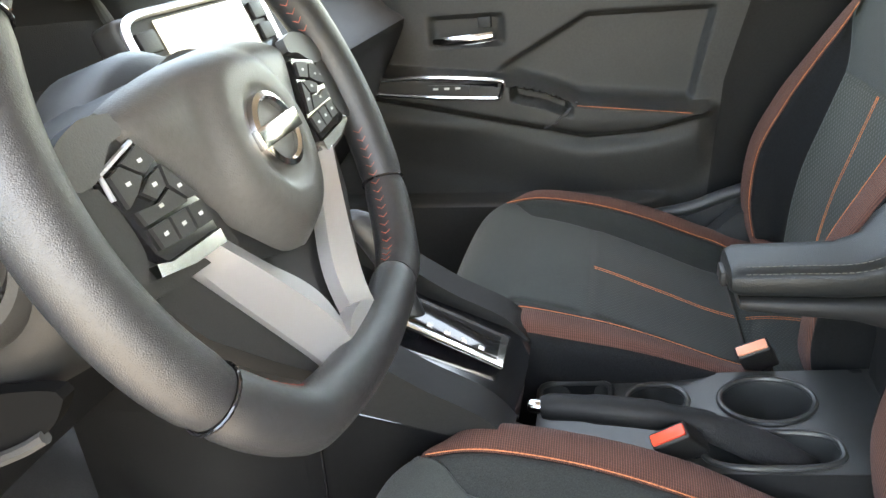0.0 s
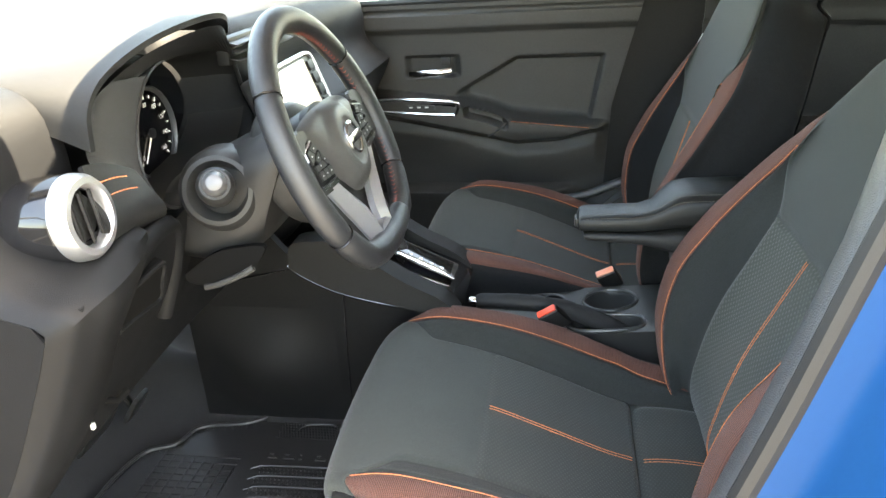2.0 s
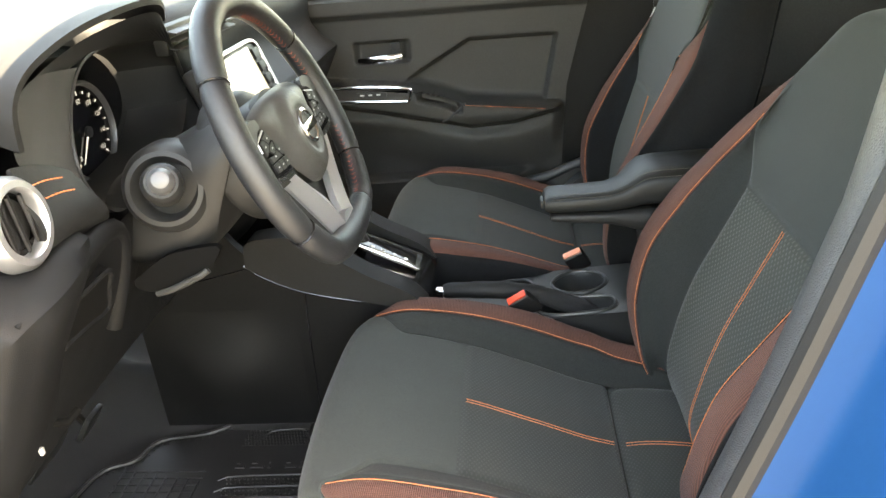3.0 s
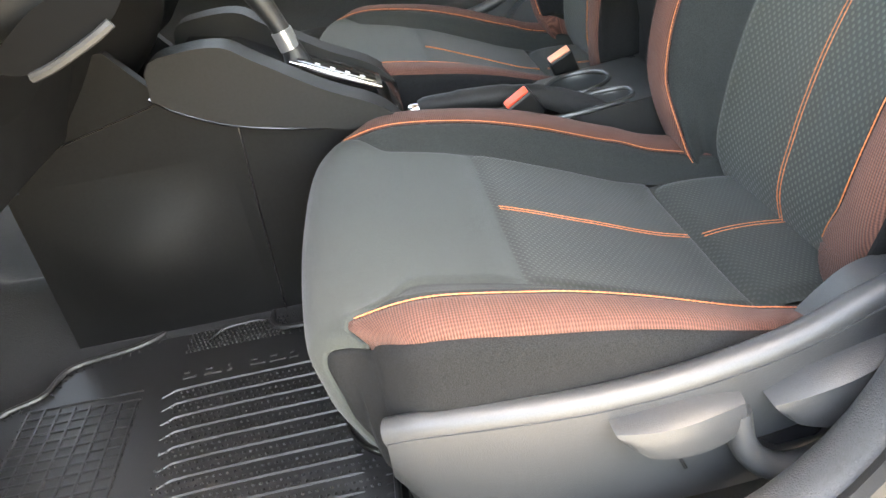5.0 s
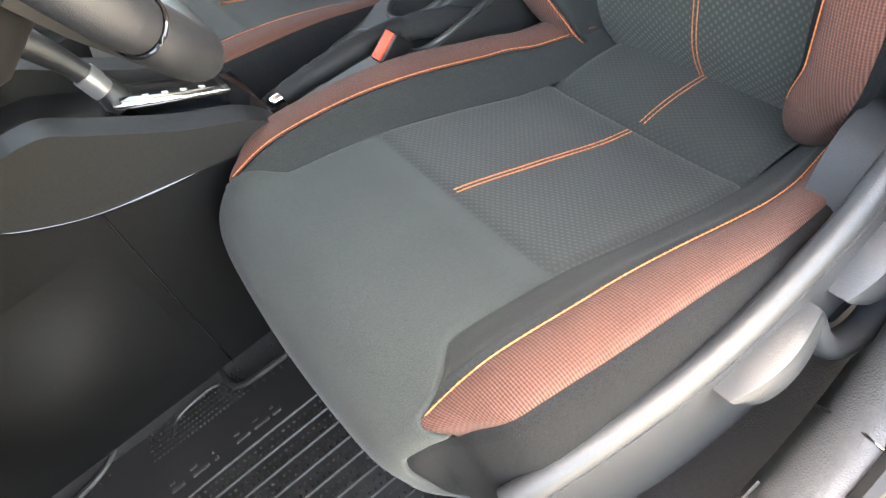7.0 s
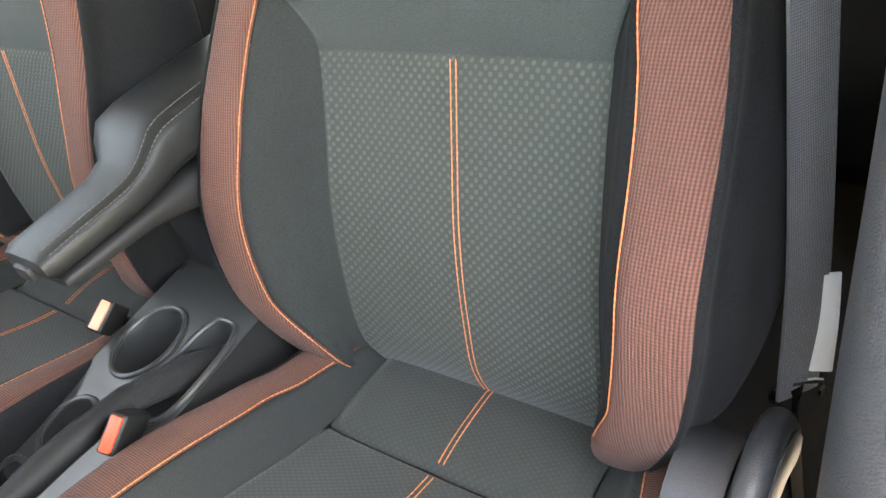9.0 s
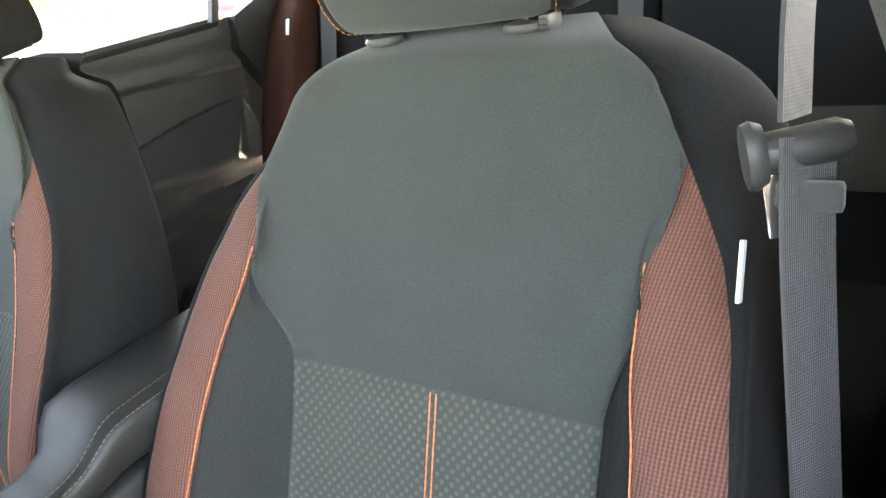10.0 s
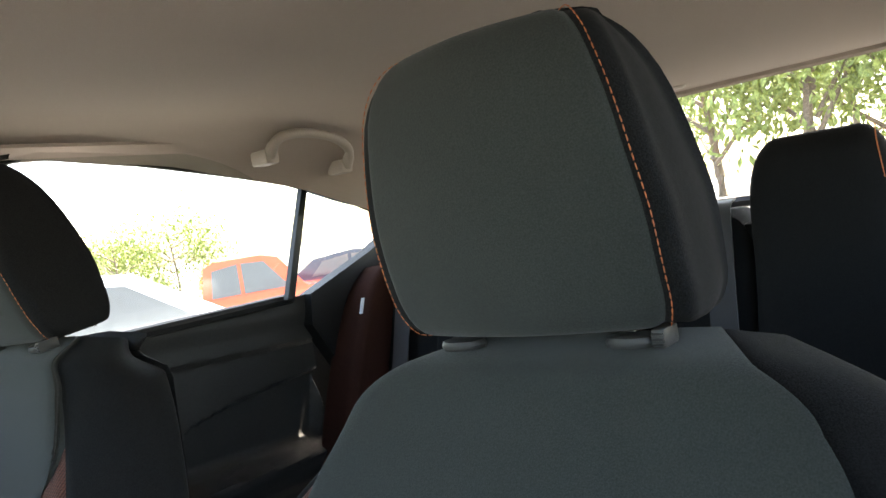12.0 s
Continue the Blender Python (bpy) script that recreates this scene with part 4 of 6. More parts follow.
# ---- dashboard ----
def sections(stations, n, m, rows=None):
    """A skin through cuts at several y; each cut is a list of (x, z)."""
    ys = [s[0] for s in stations]
    cuts = [path3([(a, 0, b) for a, b in s[1]], n) for s in stations]
    fx = [smooth_table(ys, [c[i].x for c in cuts]) for i in range(n)]
    fz = [smooth_table(ys, [c[i].z for c in cuts]) for i in range(n)]
    y0, y1 = ys[0], ys[-1]
    r0, r1 = rows or (0, n - 1)

    def f(u, v):
        i = min(n - 1, r0 + round(u * (r1 - r0)))
        y = y0 + (y1 - y0) * v
        return Vector((fx[i](y), y, fz[i](y)))
    return sheet(f, r1 - r0, m)


STATIONS = [
    (-.385, [(-1.0, 1.030), (-.70, 1.040), (-.54, 1.035), (-.475, 1.015), (-.452, .975), (-.446, .925), (-.40, .888), (-.345, .868), (-.350, .84), (-.395, .75), (-.44, .67), (-.50, .58)]),
    (-.34, [(-1.0, 1.050), (-.70, 1.062), (-.53, 1.058), (-.465, 1.038), (-.445, .99), (-.442, .93), (-.39, .892), (-.335, .872), (-.338, .845), (-.39, .75), (-.435, .67), (-.50, .58)]),
    (-.22, [(-1.0, 1.055), (-.70, 1.068), (-.52, 1.060), (-.450, 1.035), (-.438, .985), (-.435, .935), (-.395, .902), (-.36, .885), (-.365, .855), (-.415, .76), (-.455, .68), (-.52, .58)]),
    (-.10, [(-1.0, 1.057), (-.72, 1.068), (-.58, 1.055), (-.557, 1.02), (-.553, .95), (-.553, .88), (-.53, .838), (-.45, .828), (-.425, .80), (-.435, .75), (-.47, .68), (-.54, .58)]),
    (.20, [(-1.0, 1.057), (-.72, 1.068), (-.58, 1.055), (-.557, 1.02), (-.553, .95), (-.553, .88), (-.53, .838), (-.45, .828), (-.425, .80), (-.435, .75), (-.47, .68), (-.54, .58)]),
    (.285, [(-1.0, 1.057), (-.72, 1.068), (-.52, 1.062), (-.455, 1.045), (-.44, 1.0), (-.43, .94), (-.41, .87), (-.39, .82), (-.385, .78), (-.40, .72), (-.44, .66), (-.52, .58)]),
    (.36, [(-1.0, 1.057), (-.72, 1.068), (-.52, 1.062), (-.45, 1.047), (-.435, 1.0), (-.42, .94), (-.40, .87), (-.375, .80), (-.36, .75), (-.37, .70), (-.42, .64), (-.50, .58)]),
    (.52, [(-1.0, 1.057), (-.72, 1.068), (-.52, 1.062), (-.45, 1.042), (-.43, 1.0), (-.43, .94), (-.40, .89), (-.37, .86), (-.375, .82), (-.43, .74), (-.47, .66), (-.54, .58)]),
    (1.02, [(-1.0, 1.052), (-.72, 1.062), (-.50, 1.055), (-.43, 1.035), (-.41, .985), (-.41, .93), (-.38, .89), (-.35, .87), (-.36, .84), (-.41, .75), (-.45, .67), (-.52, .58)]),
    (1.09, [(-1.0, 1.030), (-.72, 1.040), (-.50, 1.035), (-.45, 1.0), (-.44, .96), (-.43, .92), (-.40, .88), (-.38, .86), (-.38, .83), (-.43, .74), (-.47, .66), (-.54, .58)])]
END_CUT = STATIONS[0][1]


def drawn_in(d):
    """The end cut of the dash, shrunk by d, so that its edge turns over."""
    return [(x if i == 0 else x - d * (.4 if i < 3 else 1), z - (d if i < 4 else .35 * d)) for i, (x, z) in enumerate(END_CUT)]


STATIONS[:1] = [(-.396, drawn_in(.034)), (-.392, drawn_in(.020)), (-.382, drawn_in(.008)), (-.368, drawn_in(.001))]
dash = thing("dashboard", "black moulded dashboard with grained skin", "dashboard")
part("dash_top", sections(STATIONS, 80, 150, (0, 30)), DASH_TOP, dash, "grained black dash skin")
# the lower dash carries its shade in the base colour
part("dash_body", sections(STATIONS, 80, 150, (30, 79)), LOWER_DASH_SHADED, dash, "grained black lower dash with shade in its colour")
part("dash_end", slab([(p.x, p.z) for p in path3([(a, 0, b) for a, b in STATIONS[0][1]], 40)] + [(-1.0, .58)], -.397, -.393, "y", .002), LOWER_DASH_SHADED, dash)


def patch(rows, n=20, m=20):
    """A smooth skin through a few rows of points."""
    R = [path3(r, n + 1) for r in rows]
    C = [path3([r[i] for r in R], m + 1) for i in range(n + 1)]
    return sheet(lambda u, v: C[round(u * n)][round(v * m)], n, m)


part("ledge", thicken(patch([[(-.405, -.245, .972), (-.405, -.205, .962), (-.408, -.150, .937)], [(-.392, -.262, .945), (-.392, -.205, .938), (-.394, -.148, .915)], [(-.372, -.275, .908), (-.374, -.21, .902), (-.378, -.146, .886)], [(-.392, -.275, .886), (-.394, -.21, .882), (-.396, -.146, .872)]], 16, 20), .006), PLASTIC_SOFT, dash, "soft ledge beside the vent")
for dx, dz in ((.0, 0), (.010, -.014)):
    part("stitching", stitches([(-.386 + dx, -.248, .955 + dz), (-.382 + dx, -.222, .953 + dz), (-.383 + dx, -.190, .945 + dz)], length=.0042, gap=.0026, r=.0009), THREAD, dash, "orange thread")
# storage pocket in the knee panel: a black sheet painted as its shaded hollow
KN = Vector((1, 0, -.45)).normalized()
pk = [Vector(p) + KN * .006 for p in ((-.390, -.280, .789), (-.368, -.295, .837), (-.366, -.197, .842), (-.393, -.178, .781))]
bmp = bmesh.new()
A = [bmp.verts.new(p) for p in pk]
B = [bmp.verts.new(p - KN * .012) for p in pk]
bmp.faces.new(A)
for k in range(4):
    bmp.faces.new((A[k], A[(k + 1) % 4], B[(k + 1) % 4], B[k]))
part("pocket", bmp, VOID, dash, "black sheet painted as the shade in a pocket")
part("pocket_rim", tube(path3([pk[0].lerp(pk[3], .03), pk[0].lerp(pk[1], .5), pk[1].lerp(pk[2], .04), pk[1].lerp(pk[2], .5), pk[2].lerp(pk[3], .06), pk[3].lerp(pk[2], .5), pk[3].lerp(pk[0], .03), pk[0].lerp(pk[3], .5), pk[0].lerp(pk[3], .03)], 60), .0035, 6), LOWER_DASH_SHADED, dash)
part("knee_panel", patch([[(-.352, -.30, .862), (-.376, -.12, .865), (-.41, .06, .85), (-.40, .22, .82)], [(-.366, -.30, .83), (-.385, -.13, .825), (-.425, .06, .80), (-.42, .22, .77)], [(-.398, -.30, .765), (-.415, -.12, .76), (-.445, .06, .745), (-.44, .22, .72)], [(-.44, -.30, .69), (-.455, -.12, .69), (-.47, .06, .68), (-.465, .22, .67)], [(-.49, -.30, .60), (-.50, -.12, .60), (-.505, .06, .60), (-.50, .22, .60)]], 30, 30), LOWER_DASH_SHADED, dash)
part("panel_roll", tube(path3([(-.350, -.372, .866), (-.352, -.33, .868), (-.365, -.24, .868), (-.378, -.16, .866), (-.386, -.122, .852), (-.396, -.108, .82), (-.415, -.10, .77), (-.44, -.10, .71)], 40), [.003 + .010 * min(1, i / 9) for i in range(40)], 10), LOWER_DASH_SHADED, dash, "rounded knee panel edge")
part("fuel_symbol", box(-.466, -.4615, -.269, -.263, .637, .646, .001), MARK, dash)
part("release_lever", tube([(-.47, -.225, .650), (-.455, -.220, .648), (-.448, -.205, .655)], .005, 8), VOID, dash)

# instrument hood: visor, its lining, the side trim and the dial well
smooth_hood = path3([(-.392, -.226, .985), (-.390, -.220, 1.025), (-.393, -.185, 1.048), (-.396, -.12, 1.064), (-.396, -.04, 1.076), (-.392, .06, 1.083), (-.388, .125, 1.082), (-.395, .165, 1.072), (-.415, .205, 1.050)], 61)
RIM_W = path3([(-.395, -.122, .886), (-.402, -.130, .925), (-.408, -.118, .965), (-.414, -.090, 1.000), (-.412, -.058, 1.034), (-.428, .02, 1.042), (-.440, .119, 1.034), (-.440, .20, 1.026), (-.438, .252, 1.002), (-.438, .282, .955), (-.438, .262, .910), (-.43, .20, .876), (-.41, .08, .858), (-.398, -.04, .858), (-.392, -.095, .866), (-.395, -.122, .886)], 81)


def visor(u, v):
    p = smooth_hood[round(v * 60)]
    m = p.lerp(Vector((-.66, p.y * .9, 1.056)), u)
    m.z += .012 * math.sin(math.pi * u) * (1 - u)
    return m


part("instrument_hood", thicken(sheet(visor, 18, 60), .008), PLASTIC_SOFT, dash, "overhanging instrument visor")
part("hood_lining", sheet(lambda u, v: (smooth_hood[8 + round(v * 52)] + Vector((-.006, 0, -.010))).lerp(RIM_W[21 + round(v * 25)], u), 8, 52), PLASTIC, dash, "matt black hood lining")
part("hood_cheek", patch([[(-.392, -.226, 1.03), (-.40, -.16, 1.045), (-.412, -.060, 1.036)], [(-.398, -.232, .995), (-.404, -.16, 1.005), (-.414, -.092, 1.000)], [(-.402, -.225, .968), (-.404, -.165, .960), (-.405, -.130, .935)], [(-.405, -.18, .935), (-.398, -.155, .915), (-.394, -.124, .888)]], 24, 24), CARBON, dash, "carbon-grain side trim")
part("bezel_rim", tube(RIM_W[:24], .0022, 6), PLASTIC, dash)
part("well_wall", sheet(lambda u, v: RIM_W[round(v * 80)].lerp(Vector((-.523, .035 + (RIM_W[round(v * 80)].y - .06) * .93, .945 + (RIM_W[round(v * 80)].z - .948) * .96)), u), 10, 80), PLASTIC, dash, "dark instrument well")
CC = Vector((-.535, .03, .945))
well = [(CC.y + (.20 * math.cos(a)), CC.z + (.105 if math.sin(a) > 0 else .085) * math.sin(a)) for a in [2 * math.pi * k / 64 for k in range(64)]]
part("cluster_face", slab([(y * .98, CC.z + (z - CC.z) * .98) for y, z in well], -.532, -.524, "x", .001), GLOSS_BLACK, dash, "dark instrument face")
DM = Euler((0, radians(90), 0)).to_matrix().to_4x4()
dial = part("dial", turned([(0, 0), (.066, 0), (.066, .002), (0, .002)], 48, Matrix.Translation((-.5235, .098, .918)) @ DM), GLOSS_BLACK, dash, "round speed dial")
part("dial_ring", turned([(.066, 0), (.071, 0), (.0725, .006), (.0695, .009), (.066, .004), (.066, 0)], 48, Matrix.Translation((-.522, .098, .918)) @ DM), CAP_GREY, dial, "silver dial ring")
for k in range(17):
    a = radians(225 - 270 * k / 16)
    tick = box(-.003 if k % 2 == 0 else -.002, .003 if k % 2 == 0 else .002, -.0009, .0009, 0, .001, 0)
    part("tick", moved(tick, Matrix.Translation((-.5205, .098 + .056 * math.cos(a), .918 + .056 * math.sin(a))) @ Matrix(((0, 0, 1, 0), (math.cos(a), -math.sin(a), 0, 0), (math.sin(a), math.cos(a), 0, 0), (0, 0, 0, 1)))), DIAL_MARK, dial)
    if k % 2 == 0:
        cu = bpy.data.curves.new("numeral", "FONT")
        cu.body, cu.size, cu.align_x, cu.align_y = str(k * 10), .010, "CENTER", "CENTER"
        tmp = bpy.data.objects.new("numeral", cu)
        me = bpy.data.meshes.new_from_object(tmp)
        bpy.data.objects.remove(tmp)
        me.materials.append(DIAL_MARK)
        nb = new("numeral", me)
        nb.parent = dial
        nb.matrix_basis = Matrix.Translation((-.5203, .098 + .044 * math.cos(a), .918 + .044 * math.sin(a))) @ Matrix(((0, 0, 1, 0), (1, 0, 0, 0), (0, 1, 0, 0), (0, 0, 0, 1)))
na = radians(232)
part("needle", tube([(-.518, .098, .918), (-.518, .098 + .05 * math.cos(na), .918 + .05 * math.sin(na))], [.0016, .0008], 6), DIAL_MARK, dial)
part("dial_hub", turned([(.008, 0), (.008, .004), (0, .005)], 20, Matrix.Translation((-.519, .098, .918)) @ DM), PLASTIC, dial)
part("info_display", slab([(-.13, .985), (-.01, .985), (-.01, .88), (-.13, .88)], -.5235, -.5225, "x", .0003), SCREEN, dash, "unlit information display")

# round air vent at the dash end
VC = Vector((-.376, -.292, .934))
VM = Matrix.Translation(VC) @ Vector((.99, .02, .10)).to_track_quat("Z", "Y").to_matrix().to_4x4() @ Matrix.Diagonal((.93, .93, .93, 1))
vent = part("vent", turned([(.046, -.085), (.050, -.05), (.051, -.012), (.047, -.006)], 48, VM), GLOSS_BLACK, dash, "glossy black vent barrel")
part("vent_ring", turned([(.034, -.012), (.034, .006), (.037, .010), (.044, .009), (.049, .002), (.0505, -.010), (.046, -.013), (.034, -.012)], 48, VM), SILVER, vent, "bright silver vent ring")
part("vent_core", turned([(.034, -.008), (.02, -.004), (0, -.003)], 40, VM), PLASTIC, vent)
for k in (-1, 0, 1):
    part("vane", moved(box(-.0085, .0085, -.030 + .004 * abs(k), .030 - .004 * abs(k), -.0015, .0015, .001), VM @ pose(k * .019, 0, .001, 0, 30, 0)), PLASTIC_SOFT, vent)

def oval(cx, cy, rx, ry, n=32, p=2.0):
    out = []
    for k in range(n):
        a = 2 * math.pi * k / n
        c, s = math.cos(a), math.sin(a)
        out.append((cx + rx * math.copysign(abs(c) ** (2 / p), c), cy + ry * math.copysign(abs(s) ** (2 / p), s)))
    return out


# centre stack: vents, screen, knobs
for k in range(2):
    y0 = .215 + .142 * k
    vt = part("centre_vent", box(-.447, -.425, y0, y0 + .132, .997, 1.040, .005), PLASTIC, dash, "slatted centre air vent")
    for j in range(3):
        part("vane", moved(box(-.012, .010, -.060, .060, -.0016, .0016, .001), pose(-.419, y0 + .066, 1.006 + .012 * j, 0, 12, 0)), PLASTIC_GREY, vt)
SM = Matrix.Translation((-.352, .312, .925)) @ Matrix(((0, -.34, .94, 0), (1, 0, 0, 0), (0, .94, .34, 0), (0, 0, 0, 1)))
head = part("head_unit", moved(box(-.135, .135, -.066, .062, -.030, .002, .010, 3), SM), PLASTIC, dash, "silver-grey rimmed media unit")
part("unit_rim", moved(tube([Vector((x, y, .003)) for x, y in oval(0, -.002, .133, .062, 56, p=9)], .0042, 6, closed=True), SM), SILVER, head, "silver rim")
part("screen", moved(box(-.088, .082, -.045, .052, .003, .0055, .001), SM), SCREEN_GLARE, head, "glossy touch screen with a painted reflection")
for sd in (-1, 1):
    for j in range(4):
        part("key", moved(box(sd * .110 - .014, sd * .110 + .014, .026 - .024 * j, .045 - .024 * j, .002, .0065, .0015), SM), PLASTIC, head)
    part("knob", moved(turned([(.013, .002), (.012, .018), (0, .020)], 24), SM @ Matrix.Translation((sd * .10, -.052, .0))), PLASTIC, head, "round volume knob")
clim = part("climate_panel", box(-.415, -.372, .245, .47, .79, .86, .006), GLOSS_BLACK, dash, "glossy black climate panel")
for k in range(3):
    part("knob", turned([(.022, 0), (.021, .016), (0, .018)], 28, Matrix.Translation((-.372, .285 + .072 * k, .825)) @ DM), PLASTIC, clim, "climate knob")

# far side vent
VM2 = Matrix.Translation((-.432, 1.00, .930)) @ Vector((.97, -.10, .15)).to_track_quat("Z", "Y").to_matrix().to_4x4()
v2 = part("vent", turned([(.046, -.06), (.050, -.03), (.051, -.012), (.047, -.006)], 40, VM2), GLOSS_BLACK, dash)
part("vent_ring", turned([(.034, -.012), (.034, .006), (.037, .010), (.044, .009), (.049, .002), (.0505, -.010), (.046, -.013), (.034, -.012)], 40, VM2), SILVER, v2)
part("vent_core", turned([(.034, -.008), (.02, -.004), (0, -.003)], 40, VM2), PLASTIC, v2)

# ---- steering wheel ----
WC = Vector((-.190, .019, .926))
WT = radians(22)
WX, WY, WN = Vector((0, 1, 0)), Vector((-math.sin(WT), 0, math.cos(WT))), Vector((math.cos(WT), 0, math.sin(WT)))
WM = Matrix(((WX[0], WY[0], WN[0], WC[0]), (WX[1], WY[1], WN[1], WC[1]), (WX[2], WY[2], WN[2], WC[2]), (0, 0, 0, 1)))
wheel = thing("steering_wheel", "black leather steering wheel with orange cross stitching", "steering wheel")


def rim(a, r=.1735):
    x, y = r * math.cos(a), r * math.sin(a)
    lim = -.142 * r / .1735
    if y < lim:
        y = lim + (y - lim) * .45
    return Vector((x, y, 0))


def rim_arc(a0, a1, n):
    return [rim(radians(a0 + (a1 - a0) * k / (n - 1))) for k in range(n)]


GRIPS = [(-62, -31), (-31, 34), (34, 146), (146, 211), (211, 298)]
for a0, a1 in GRIPS:
    pts = rim_arc(a0 + .25, a1 - .25, max(10, int((a1 - a0) / 3)))
    fat = [.0172 * (1 - .10 * math.exp(-(min(i, len(pts) - 1 - i) / .7) ** 2)) for i in range(len(pts))]
    part("rim_wrap", moved(tube(pts, fat, 20, up=(0, 0, 1), flat=1.08), WM), LEATHER, wheel, "black leather rim wrap")
for a in (-31, 34, 146, 211):
    c, n = rim(radians(a)), 24
    out = c.normalized()
    part("rim_seam", moved(tube([c + (out * math.cos(2 * math.pi * k / n) * 1.08 + Vector((0, 0, math.sin(2 * math.pi * k / n)))) * .0166 for k in range(n)], .0011, 6, closed=True), WM), GLOSS_BLACK, wheel)
for a0, a1 in ((-60, -14), (16, 33), (36, 78), (102, 144), (147, 164), (194, 238)):
    bm = bmesh.new()
    n = int((a1 - a0) / 2.6)
    for k in range(n):
        a = radians(a0 + (a1 - a0) * k / n)
        c = rim(a)
        inw = -c.normalized()
        tan = Vector((-math.sin(a), math.cos(a), 0))
        th = radians(6)
        base = c + (inw * .0186 * math.cos(th) + Vector((0, 0, .0172)) * math.sin(th)) * 1.02
        side = (Vector((0, 0, 1)) * math.cos(th) - inw * math.sin(th)).normalized()
        for s in (-1, 1):
            tube([base - tan * .0006, base + side * s * .0038 + tan * .0024 - inw * .0005], [.00042, .00028], 4, bm)
    part("stitching", moved(bm, WM), THREAD_RED, wheel, "orange-red cross stitching")

PAD_EDGE = [(0, .057), (.045, .0555), (.085, .050), (.108, .042), (.104, .030), (.090, .010), (.072, -.016), (.048, -.046), (.026, -.068), (0, -.076)]
PE = path3([(a, b, 0) for a, b in PAD_EDGE], 41)


def pad(u, v):
    """The airbag cover: flanks that fall away from a raised round boss."""
    k = v * 80
    e = PE[round(k)] if k <= 40 else Vector((-PE[round(80 - k)].x, PE[round(80 - k)].y, 0))
    p = Vector((0, -.002, 0)).lerp(e, u)
    x, y = p.x, p.y
    r = math.hypot(x, (y + .008) * .86)
    z = .0105 - .055 * max(0, abs(x) - .03) * .9 + .0085 * sm(.062, .040, r) - .002 * sm(.031, .024, r)
    z -= .016 * u ** 7
    return Vector((x, y, z))


bag = part("airbag_cover", moved(sheet(pad, 34, 80), WM), PAD, wheel, "grained black airbag cover")
part("hub_shell", moved(turned([(.060, -.050), (.074, -.025), (.076, -.012), (.06, -.008), (0, -.006)], 40), WM @ Matrix.Translation((0, -.006, 0)) @ Matrix.Diagonal((1.0, .88, 1, 1))), PLASTIC, wheel)
LM = WM @ Matrix.Translation((0, -.004, .0190)) @ Matrix.Diagonal((.90, .90, .9, 1))
badge = part("badge", moved(turned([(.0205, -.004), (.0205, .0015), (.0225, .0034), (.0262, .002), (.0272, -.004)], 48), LM @ Matrix.Diagonal((1.06, 1, 1, 1))), CHROME, wheel, "round chrome badge with a plain bar")
part("badge_bar", moved(box(-.031, .031, -.0068, .0068, -.003, .0042, .0016), LM), CHROME, badge)
part("badge_field", moved(turned([(0, -.0035), (.021, -.0035), (.021, -.002), (0, -.002)], 32), LM), PAD, badge)
part("airbag_mark", moved(box(-.011, .011, -.0008, .0008, 0, .0004, 0), WM @ pose(.0, -.052, .0150, -10, 0, 0)), PLASTIC, bag)
part("airbag_mark", moved(box(-.006, .006, -.0035, -.0020, 0, .0004, 0), WM @ pose(.0, -.044, .0160, -10, 0, 0)), PLASTIC, bag)
